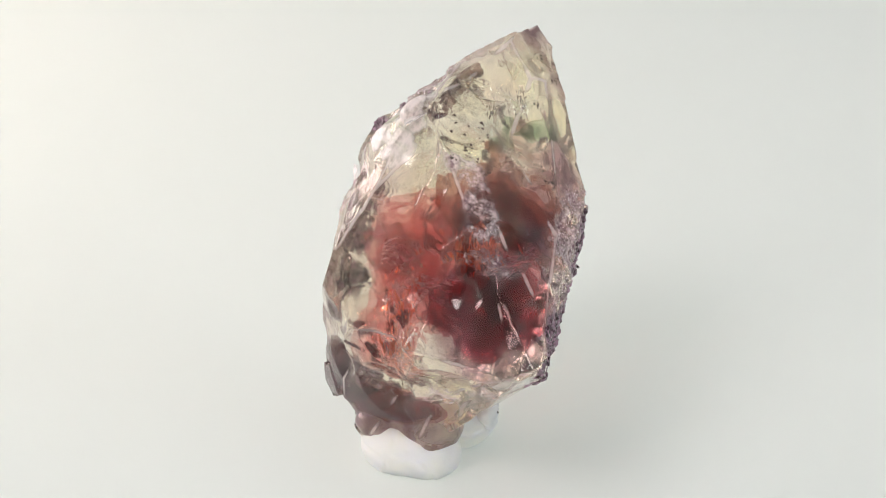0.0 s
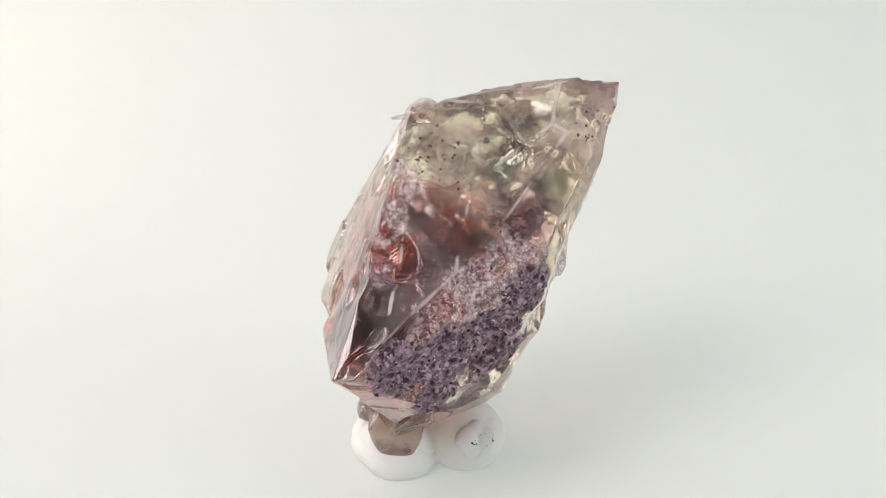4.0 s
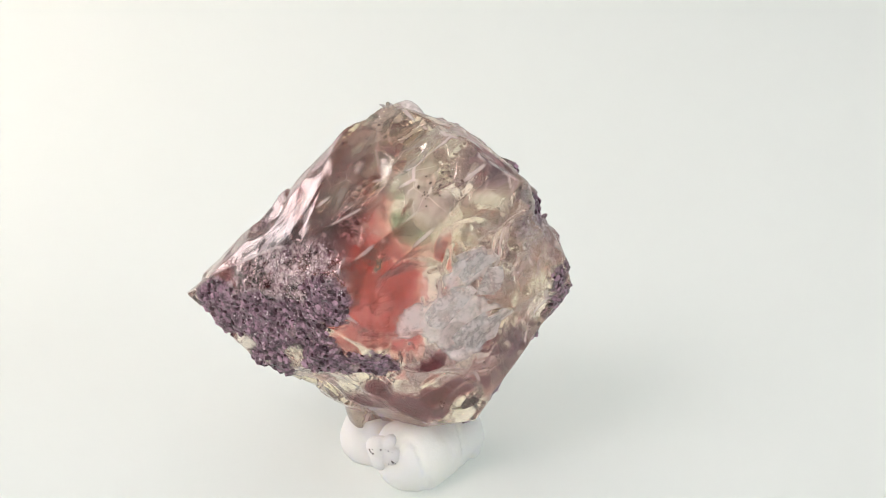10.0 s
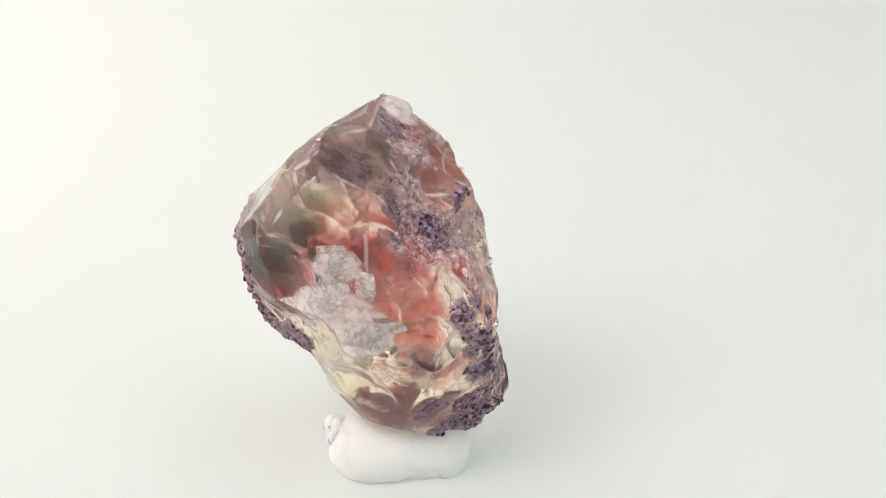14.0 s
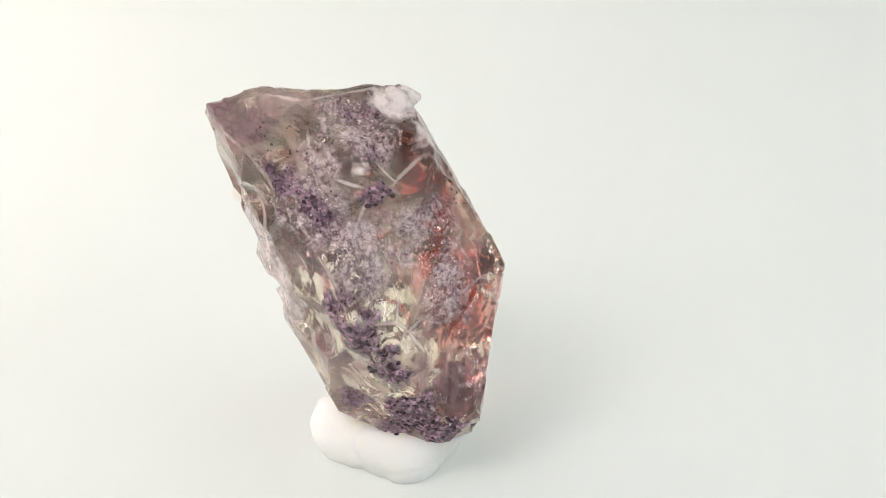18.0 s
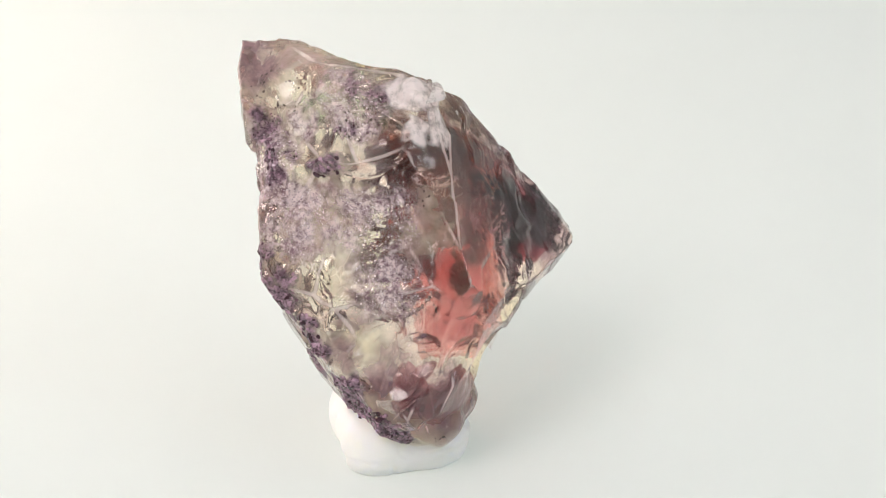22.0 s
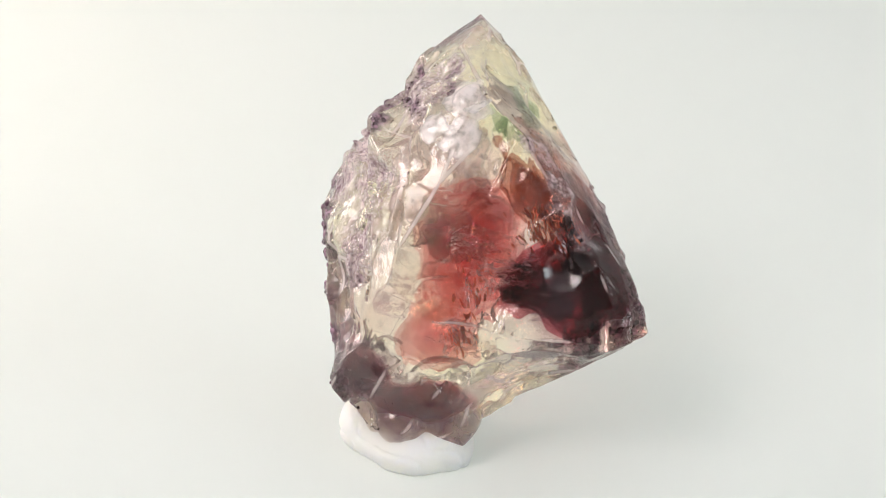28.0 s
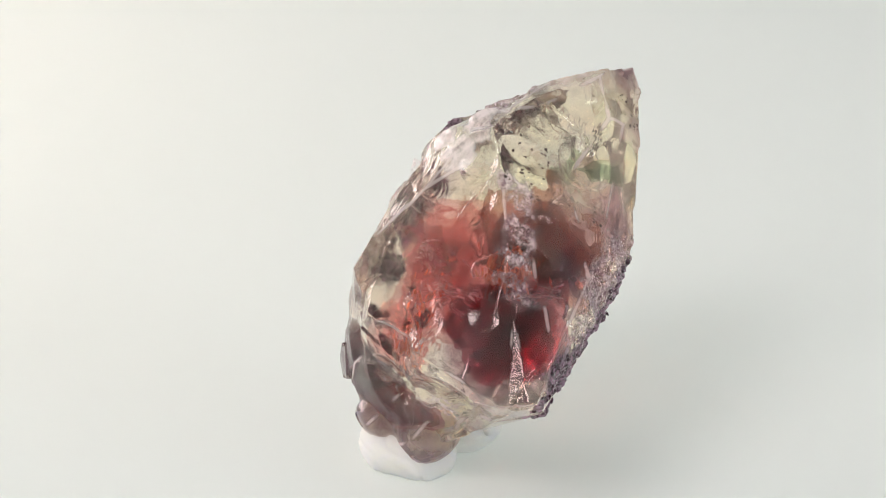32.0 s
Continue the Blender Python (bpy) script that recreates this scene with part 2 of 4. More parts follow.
def crystal_material():
    m, t, out = material("sunstone")
    c = node(t, "ShaderNodeTexCoord").outputs["Object"]
    near = shifted(t, c, 700.0, 0.0022)
    fine = noise_value(t, c, 2600.0, 5.0, 0.7)
    broad = noise_value(t, c, 260.0, 4.0, 0.6, 0.6)
    crust = blob_mask(t, near, CRUST + CRUST_EDGE + CRUST_STREAKS, 0.35)
    frost = maths(t, "MAXIMUM", blob_mask(t, near, FROST, 0.9), blob_mask(t, near, FROST_STREAKS, 0.5))
    white = blob_mask(t, near, WHITE, 0.4)
    maroon = blob_mask(t, near, MAROON, 1.1)
    pink = blob_mask(t, near, PINK, 1.2)
    teal = blob_mask(t, near, TEAL, 1.0)

    smoke = blob_mask(t, near, SMOKE, 1.1)
    tint = mix_colour(t, broad, (0.97, 0.90, 0.70, 1), (0.94, 0.81, 0.75, 1))
    straw = blob_mask(t, near, STRAW + STRAW_EAST + STRAW_LOW, 1.6)
    tint = mix_colour(t, maths(t, "MULTIPLY", straw, 0.9), tint, (0.96, 0.88, 0.58, 1))
    tint = mix_colour(t, maths(t, "MULTIPLY", teal, 0.5), tint, (0.30, 0.44, 0.32, 1))
    tint = mix_colour(t, maths(t, "MULTIPLY", pink, 0.45), tint, (0.84, 0.50, 0.46, 1))
    tint = mix_colour(t, maths(t, "MULTIPLY", maroon, 0.8), tint, (0.34, 0.10, 0.15, 1))
    tint = mix_colour(t, maths(t, "MULTIPLY", smoke, mapped(t, broad, 0.3, 0.6, 0.7, 1.0)), tint, (0.17, 0.058, 0.085, 1))
    rough = mapped(t, broad, 0.45, 0.75, 0.0, 0.012)
    bent = shifted(t, c, 350.0, 0.003)
    bands = node(t, "ShaderNodeTexWave", Vector=bent, Scale=950.0, Distortion=2.5, Detail=3.0)
    ridged = maths(t, "MULTIPLY", bands.outputs["Fac"], mapped(t, noise_value(t, c, 330.0, 2.0), 0.52, 0.66))
    relief = maths(t, "ADD", noise_value(t, c, 1100.0, 6.0, 0.7, 1.2), maths(t, "MULTIPLY", ridged, 1.6))
    bump = node(t, "ShaderNodeBump", Strength=0.09, Distance=0.00012, Height=relief)
    cells = node(t, "ShaderNodeTexVoronoi", Vector=shifted(t, c, 260.0, 0.0009), Scale=300.0)
    cells.feature = "DISTANCE_TO_EDGE"
    cracks = mapped(t, cells.outputs["Distance"], 0.0, 0.012, 1.0, 0.0)
    cracks = maths(t, "MULTIPLY", cracks, mapped(t, noise_value(t, c, 300.0, 3.0), 0.46, 0.60))
    glass = node(t, "ShaderNodeBsdfPrincipled", Base_Color=tint, Roughness=rough, IOR=1.28, Normal=bump.outputs[0])
    glass.inputs["Transmission Weight"].default_value = 1.0
    glass.inputs["Coat Weight"].default_value = 0.85
    glass.inputs["Coat IOR"].default_value = 1.58
    glass.inputs["Coat Roughness"].default_value = 0.04
    polish = node(t, "ShaderNodeBump", Strength=0.18, Distance=0.00012, Height=relief)
    t.links.new(polish.outputs[0], glass.inputs["Coat Normal"])

    haze_col = mix_colour(t, fine, (0.72, 0.48, 0.47, 1), (0.90, 0.70, 0.67, 1))
    haze_col = mix_colour(t, mapped(t, noise_value(t, c, 190.0, 3.0), 0.46, 0.60), haze_col, (0.86, 0.75, 0.60, 1))
    # Mauve haze standing in for the light these faces reflect at grazing angles.
    sheen = blob_mask(t, near, FACE_SHEEN, 1.0)
    haze_col = mix_colour(t, maths(t, "MULTIPLY", sheen, 0.85), haze_col, mix_colour(t, fine, (0.60, 0.38, 0.43, 1), (0.90, 0.72, 0.76, 1)))
    haze_col = mix_colour(t, maths(t, "MULTIPLY", pink, 0.6), haze_col, (0.74, 0.46, 0.42, 1))
    haze_col = mix_colour(t, maths(t, "MULTIPLY", maroon, 0.9), haze_col, (0.20, 0.07, 0.09, 1))
    haze_col = mix_colour(t, maths(t, "MULTIPLY", straw, 0.7), haze_col, (0.86, 0.78, 0.60, 1))
    haze_col = mix_colour(t, maths(t, "MULTIPLY", smoke, 0.9), haze_col, mix_colour(t, fine, (0.20, 0.11, 0.13, 1), (0.46, 0.30, 0.34, 1)))
    pale_edge = t.nodes.new("ShaderNodeAttribute")
    pale_edge.attribute_name = "pale_edge"
    pale_edge = mapped(t, maths(t, "MULTIPLY", pale_edge.outputs["Fac"], maths(t, "ADD", fine, 0.5)), 0.15, 0.75)
    haze_col = mix_colour(t, pale_edge, haze_col, (0.90, 0.80, 0.78, 1))
    haze = node(t, "ShaderNodeBsdfPrincipled", Base_Color=haze_col, Roughness=0.28, Normal=bump.outputs[0])
    haze_light = node(t, "ShaderNodeBsdfTranslucent", Color=haze_col)
    haze_both = mix_shader(t, 0.45, haze.outputs[0], haze_light.outputs[0])
    haze_amount = maths(t, "ADD", maths(t, "ADD", mapped(t, broad, 0.40, 0.72, 0.02, 0.13), maths(t, "MULTIPLY", blob_mask(t, near, DULL, 1.5), mapped(t, broad, 0.35, 0.65, 0.08, 0.38))), maths(t, "ADD", maths(t, "ADD", maths(t, "MULTIPLY", smoke, mapped(t, broad, 0.4, 0.65, 0.10, 0.30)), maths(t, "MULTIPLY", sheen, mapped(t, broad, 0.35, 0.6, 0.08, 0.20))), maths(t, "MAXIMUM", maths(t, "MULTIPLY", pale_edge, 0.5), maths(t, "MULTIPLY", cracks, 0.25))), True)
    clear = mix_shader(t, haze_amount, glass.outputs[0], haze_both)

    grain = node(t, "ShaderNodeBump", Strength=0.9, Distance=0.0003, Height=noise_value(t, c, 1900.0, 6.0, 0.75))
    frost_col = mix_colour(t, mapped(t, maths(t, "ADD", maths(t, "MULTIPLY", fine, 0.6), maths(t, "MULTIPLY", noise_value(t, c, 600.0, 4.0, 0.7), 0.4)), 0.39, 0.60), (0.17, 0.085, 0.12, 1), (0.90, 0.75, 0.75, 1))
    frosted = node(t, "ShaderNodeBsdfPrincipled", Base_Color=frost_col, Roughness=0.27, Normal=grain.outputs[0])
    frost_amount = maths(t, "MULTIPLY", frost, mapped(t, noise_value(t, c, 420.0, 9.0, 0.8), 0.39, 0.56, 0.0, 0.95))
    shade = mix_shader(t, frost_amount, clear, frosted.outputs[0])

    white_col = mix_colour(t, fine, (0.96, 0.84, 0.83, 1), (0.98, 0.93, 0.92, 1))
    flaky = node(t, "ShaderNodeBsdfPrincipled", Base_Color=white_col, Roughness=0.22, IOR=1.45, Normal=bump.outputs[0])
    flaky.inputs["Coat Weight"].default_value = 0.6
    milky = mix_shader(t, 0.25, flaky.outputs[0], node(t, "ShaderNodeBsdfTranslucent", Color=white_col).outputs[0])
    white_amount = maths(t, "MULTIPLY", white, mapped(t, noise_value(t, c, 500.0, 6.0, 0.7), 0.32, 0.56, 0.22, 0.90))
    shade = mix_shader(t, white_amount, shade, milky)

    crust_col = mix_colour(t, mapped(t, fine, 0.35, 0.68), (0.034, 0.014, 0.021, 1), (0.44, 0.27, 0.36, 1))
    crusty = node(t, "ShaderNodeBsdfPrincipled", Base_Color=crust_col, Roughness=0.30, Normal=grain.outputs[0])
    crust_amount = maths(t, "MULTIPLY", crust, mapped(t, noise_value(t, c, 800.0, 5.0, 0.7), 0.28, 0.5, 0.35, 1.0))
    shade = mix_shader(t, crust_amount, shade, crusty.outputs[0])
    t.links.new(shade, out.inputs[0])
    return m


def grain_material(name, dark, light, rough):
    m, t, out = material(name)
    c = node(t, "ShaderNodeTexCoord").outputs["Object"]
    island = node(t, "ShaderNodeNewGeometry").outputs["Random Per Island"]
    fac = maths(t, "MULTIPLY", island, noise_value(t, c, 3000.0, 3.0))
    col = mix_colour(t, mapped(t, fac, 0.05, 0.5), (*dark, 1), (*light, 1))
    b = node(t, "ShaderNodeBsdfPrincipled", Base_Color=col, Roughness=rough)
    t.links.new(b.outputs[0], out.inputs[0])
    return m


def flake_material():
    m, t, out = material("pale_flake")
    c = node(t, "ShaderNodeTexCoord").outputs["Object"]
    n = noise_value(t, c, 1500.0, 5.0, 0.7)
    glass = node(t, "ShaderNodeBsdfPrincipled", Base_Color=(0.97, 0.94, 0.92, 1), Roughness=0.08, IOR=1.2)
    glass.inputs["Transmission Weight"].default_value = 1.0
    milk = node(t, "ShaderNodeBsdfPrincipled", Base_Color=(0.96, 0.92, 0.92, 1), Roughness=0.22)
    light = node(t, "ShaderNodeBsdfTranslucent", Color=(0.97, 0.93, 0.92, 1))
    milk = t.nodes[mix_shader(t, 0.55, milk.outputs[0], light.outputs[0]).node.name]
    t.links.new(mix_shader(t, mapped(t, n, 0.35, 0.62, 0.10, 0.75), glass.outputs[0], milk.outputs[0]), out.inputs[0])
    return m


def crack_material():
    m, t, out = material("inner_break")
    c = node(t, "ShaderNodeTexCoord").outputs["Object"]
    n = noise_value(t, c, 900.0, 5.0, 0.7)
    bump = node(t, "ShaderNodeBump", Strength=0.4, Distance=0.0002, Height=n)
    clear = node(t, "ShaderNodeBsdfTransparent", Color=(0.98, 0.93, 0.90, 1))
    shine = node(t, "ShaderNodeBsdfGlossy", Color=(0.98, 0.70, 0.58, 1), Roughness=0.12, Normal=bump.outputs[0])
    t.links.new(mix_shader(t, mapped(t, n, 0.42, 0.62, 0.02, 0.16), clear.outputs[0], shine.outputs[0]), out.inputs[0])
    return m


def plate_material():
    """A thin air film along a cleavage: pinkish, with rainbow fringes where the light strikes it."""
    m, t, out = material("cleavage_film")
    c = node(t, "ShaderNodeTexCoord").outputs["Object"]
    waves = node(t, "ShaderNodeTexWave", Vector=c, Scale=420.0, Distortion=3.0, Detail=3.0)
    n = noise_value(t, c, 500.0, 4.0, 0.6)
    bump = node(t, "ShaderNodeBump", Strength=0.35, Distance=0.0001, Height=maths(t, "ADD", waves.outputs["Fac"], n))
    film = node(t, "ShaderNodeBsdfPrincipled", Base_Color=(0.45, 0.16, 0.18, 1), IOR=2.4, Roughness=0.07, Normal=bump.outputs[0])
    film.inputs["Thin Film IOR"].default_value = 1.3
    t.links.new(mapped(t, noise_value(t, c, 160.0, 2.0), 0.3, 0.7, 300.0, 1100.0), film.inputs["Thin Film Thickness"])
    clear = node(t, "ShaderNodeBsdfTransparent", Color=(0.95, 0.82, 0.80, 1))
    t.links.new(mix_shader(t, mapped(t, n, 0.35, 0.65, 0.22, 0.7), clear.outputs[0], film.outputs[0]), out.inputs[0])
    return m


def veil_material():
    """A healed break: a sheet of fine pale threads with clear stone between them."""
    m, t, out = material("thread_veil")
    c = node(t, "ShaderNodeTexCoord").outputs["Object"]
    bent = shifted(t, c, 380.0, 0.0016)
    stretch = t.nodes.new("ShaderNodeVectorMath")
    stretch.operation = "MULTIPLY"
    t.links.new(bent, stretch.inputs[0])
    stretch.inputs[1].default_value = (0.35, 1.0, 1.0)
    n = noise_value(t, stretch.outputs[0], 1500.0, 6.0, 0.7, 0.6)
    thread = mapped(t, maths(t, "ABSOLUTE", maths(t, "SUBTRACT", n, 0.5)), 0.0, 0.045, 1.0, 0.0)
    patch = mapped(t, noise_value(t, c, 330.0, 3.0, 0.6), 0.40, 0.56)
    col = mix_colour(t, noise_value(t, c, 700.0, 2.0), (0.90, 0.66, 0.66, 1), (0.98, 0.90, 0.92, 1))
    pale = node(t, "ShaderNodeBsdfDiffuse", Color=col)
    lit = node(t, "ShaderNodeBsdfTranslucent", Color=col)
    shine = node(t, "ShaderNodeBsdfGlossy", Color=col, Roughness=0.2)
    sheet = mix_shader(t, 0.3, mix_shader(t, 0.5, pale.outputs[0], lit.outputs[0]), shine.outputs[0])
    clear = node(t, "ShaderNodeBsdfTransparent", Color=(0.99, 0.96, 0.95, 1))
    amount = maths(t, "MULTIPLY", maths(t, "ADD", maths(t, "MULTIPLY", thread, 0.9), 0.10), patch)
    t.links.new(mix_shader(t, amount, clear.outputs[0], sheet), out.inputs[0])
    return m


def copper_material():
    m, t, out = material("copper_platelet")
    island = node(t, "ShaderNodeNewGeometry").outputs["Random Per Island"]
    col = mix_colour(t, island, (0.95, 0.26, 0.14, 1), (0.98, 0.46, 0.26, 1))
    b = node(t, "ShaderNodeBsdfPrincipled", Base_Color=col, Metallic=1.0, Roughness=0.3)
    t.links.new(b.outputs[0], out.inputs[0])
    return m


def inclusion_material(name, through_colour, solid_colour, solid):
    """A cloud of fine flakes inside the crystal: tinted and partly clear."""
    m, t, out = material(name)
    c = node(t, "ShaderNodeTexCoord").outputs["Object"]
    n = noise_value(t, c, 420.0, 4.0, 0.65, 0.8)
    clear = node(t, "ShaderNodeBsdfTransparent", Color=(*through_colour, 1))
    col = mix_colour(t, n, tuple(v * 0.6 for v in solid_colour) + (1,), (*solid_colour, 1))
    d = node(t, "ShaderNodeBsdfDiffuse", Color=col)
    tr = node(t, "ShaderNodeBsdfTranslucent", Color=col)
    both = mix_shader(t, 0.5, d.outputs[0], tr.outputs[0])
    t.links.new(mix_shader(t, mapped(t, n, 0.35, 0.65, 0.1 * solid, solid), clear.outputs[0], both), out.inputs[0])
    return m


def putty_material():
    m, t, out = material("white_putty")
    c = node(t, "ShaderNodeTexCoord").outputs["Object"]
    n = noise_value(t, c, 300.0, 5.0)
    col = mix_colour(t, n, (0.90, 0.90, 0.84, 1), (0.95, 0.94, 0.91, 1))
    b = node(t, "ShaderNodeBsdfPrincipled", Base_Color=col, Roughness=0.5)
    b.inputs["Subsurface Weight"].default_value = 0.75
    b.inputs["Subsurface Radius"].default_value = (0.0030, 0.0028, 0.0022)
    b.inputs["Subsurface Scale"].default_value = 1.0
    bump = node(t, "ShaderNodeBump", Strength=0.25, Distance=0.0003, Height=noise_value(t, c, 900.0, 4.0))
    t.links.new(bump.outputs[0], b.inputs["Normal"])
    t.links.new(b.outputs[0], out.inputs[0])
    return m


MAT_CRYSTAL = crystal_material()
MAT_PUTTY = putty_material()
MAT_CRUST = grain_material("crust_grain", (0.045, 0.017, 0.026), (0.50, 0.32, 0.41), 0.14)
MAT_FROST = grain_material("frost_grain", (0.32, 0.21, 0.26), (0.95, 0.85, 0.88), 0.12)
MAT_FLAKE = flake_material()
MAT_CRACK = crack_material()
MAT_PLATE = plate_material()
MAT_VEIL = veil_material()
MAT_COPPER = copper_material()
MAT_SPECK = grain_material("dark_speck", (0.035, 0.018, 0.014), (0.07, 0.035, 0.025), 0.5)
MAT_RED = inclusion_material("red_flake_cloud", (0.955, 0.80, 0.80), (0.66, 0.20, 0.18), 0.03)
MAT_MAROON = inclusion_material("maroon_flake_cloud", (0.80, 0.52, 0.56), (0.26, 0.06, 0.08), 0.05)
# Brown of the added cloud that stands in for dark inner reflections.
MAT_DARK_REFLECTION = inclusion_material("dark_reflection_cloud", (0.81, 0.63, 0.58), (0.16, 0.05, 0.06), 0.05)
MAT_MAUVE = inclusion_material("mauve_smoke_cloud", (0.86, 0.71, 0.74), (0.26, 0.14, 0.17), 0.08)
MAT_TEAL = inclusion_material("teal_streak_cloud", (0.83, 0.88, 0.82), (0.05, 0.10, 0.07), 0.08)


# ---- shaping ----
def part(name, mesh, mat, parent=None, label=""):
    ob = new(name, mesh)
    if mat:
        mesh.materials.append(mat)
    ob.parent = parent
    if label:
        tagged(ob, label)
    return ob


def lattice_noise(p, size, seed):
    """Smooth random values in -1..1 at the points p (mm), with features of about size mm."""
    rng = np.random.default_rng(seed)
    table = rng.uniform(-1, 1, (32, 32, 32))
    q = p / size + 500.0
    i = np.floor(q).astype(int)
    f = q - i
    f = f * f * (3 - 2 * f)
    total = np.zeros(len(p))
    for dx in (0, 1):
        for dy in (0, 1):
            for dz in (0, 1):
                w = ((f[:, 0] if dx else 1 - f[:, 0]) * (f[:, 1] if dy else 1 - f[:, 1]) * (f[:, 2] if dz else 1 - f[:, 2]))
                total += w * table[(i[:, 0] + dx) % 32, (i[:, 1] + dy) % 32, (i[:, 2] + dz) % 32]
    return total


def sampled(field, low, high, step, skip=5):
    """The field (negative inside, mm) on a grid between the corners low and high; exact only near its zero surface if skip > 1."""
    axes = [np.arange(low[k], high[k] + step, step) for k in range(3)]
    shape = [len(a) for a in axes]
    p = np.stack(np.meshgrid(*axes, indexing="ij"), -1)
    if skip == 1:
        return p, field(p.reshape(-1, 3)).reshape(shape)
    v = field(p[::skip, ::skip, ::skip].reshape(-1, 3)).reshape([-(-n // skip) for n in shape])
    for axis in range(3):
        v = np.repeat(v, skip, axis)
    v = v[tuple(slice(0, n) for n in shape)].copy()
    close = np.abs(v) < 1.3 * skip * step + 0.5
    v[close] = field(p[close])
    return p, v


def grown_mesh(name, field, low, high, step):
    return net_mesh(name, *sampled(field, low, high, step))


def net_mesh(name, p, v):
    """The zero surface of the sampled values v at the places p (mm), as a mesh in metres."""
    shape = v.shape
    inside = v < 0
    cells = [n - 1 for n in shape]
    corner = lambda a, o: a[o[0]:o[0] + cells[0], o[1]:o[1] + cells[1], o[2]:o[2] + cells[2]]
    corners = [(i, j, k) for i in (0, 1) for j in (0, 1) for k in (0, 1)]
    filled = sum(corner(inside, o).astype(np.int8) for o in corners)
    used = (filled > 0) & (filled < 8)
    at = np.argwhere(used)
    total, count = np.zeros((len(at), 3)), np.zeros(len(at))
    for axis in range(3):
        for u in (0, 1):
            for w in (0, 1):
                o = [u, w]
                o.insert(axis, 0)
                e = list(o)
                e[axis] = 1
                i, j = tuple((at + o).T), tuple((at + e).T)
                a, b = v[i], v[j]
                cross = (a < 0) != (b < 0)
                s = np.where(cross, a / np.where(cross, a - b, 1), 0)
                total += np.where(cross[:, None], p[i] + s[:, None] * (p[j] - p[i]), 0)
                count += cross
    index = np.full(cells, -1)
    index[used] = np.arange(len(at))
    verts = total / count[:, None]
    quads = []
    for axis in range(3):
        o = [slice(1, -1)] * 3
        o[axis] = slice(0, -1)
        e = list(o)
        e[axis] = slice(1, None)
        a, b = inside[tuple(o)], inside[tuple(e)]
        where = np.argwhere(a != b)
        base = where + np.array([0 if k == axis else 1 for k in range(3)])
        one, two = [k for k in range(3) if k != axis]
        if axis == 1:
            one, two = two, one
        d1, d2 = np.eye(3, dtype=int)[one], np.eye(3, dtype=int)[two]
        ids = [index[tuple((base - q).T)] for q in (0 * d1, d1, d1 + d2, d2)]
        quad = np.stack(ids, 1)
        flip = ~a[tuple(where.T)]
        quad[flip] = quad[flip][:, ::-1]
        quads.append(quad)
    quads = np.concatenate(quads)
    mesh = bpy.data.meshes.new(name)
    mesh.vertices.add(len(verts))
    mesh.vertices.foreach_set("co", (verts * MM).ravel())
    mesh.loops.add(len(quads) * 4)
    mesh.loops.foreach_set("vertex_index", quads.ravel())
    mesh.polygons.add(len(quads))
    mesh.polygons.foreach_set("loop_start", np.arange(0, len(quads) * 4, 4))
    mesh.polygons.foreach_set("use_smooth", np.ones(len(quads), bool))
    mesh.update(calc_edges=True)
    mesh.validate()
    return mesh


# ---- the tent (unseen, added to bounce the light, with an open front) ----
def box_wall(name, x0, y0, z0, x1, y1, z1, mat):
    bm = bmesh.new()
    bmesh.ops.create_cube(bm, size=1, matrix=Matrix.Translation(((x0 + x1) / 2, (y0 + y1) / 2, (z0 + z1) / 2))
                          @ Matrix.Diagonal((x1 - x0, y1 - y0, z1 - z0, 1)))
    mesh = bpy.data.meshes.new(name)
    bm.to_mesh(mesh)
    bm.free()
    return tagged(part(name, mesh, mat), kind="structure")


box_wall("floor", -0.5, -0.5, -0.03, 0.5, 0.5, -0.02, MAT_FABRIC)
box_wall("wall_north", -0.5, 0.5, -0.03, 0.5, 0.51, 0.6, MAT_FABRIC)
box_wall("wall_south", -0.5, -0.51, 0.34, 0.5, -0.5, 0.6, MAT_FABRIC)
box_wall("wall_west", -0.51, -0.51, -0.03, -0.5, 0.51, 0.6, MAT_FABRIC)
box_wall("wall_east", 0.5, -0.51, -0.03, 0.51, 0.51, 0.6, MAT_FABRIC)
box_wall("ceiling", -0.51, -0.51, 0.6, 0.51, 0.51, 0.61, MAT_FABRIC)


def turntable():
    thing = new("turntable")
    bm = bmesh.new()
    bmesh.ops.create_cone(bm, cap_ends=True, segments=128, radius1=0.15, radius2=0.15, depth=0.008,
                          matrix=Matrix.Translation((0, 0, -0.004)))
    mesh = bpy.data.meshes.new("disc")
    bm.to_mesh(mesh)
    bm.free()
    part("disc", mesh, MAT_TABLE, thing)
    return tagged(thing, "plain milky white acrylic turntable disc with added fill light from below", "turntable")


# ---- the putty ----
PELLET = (5.3, 1.1, 2.9)

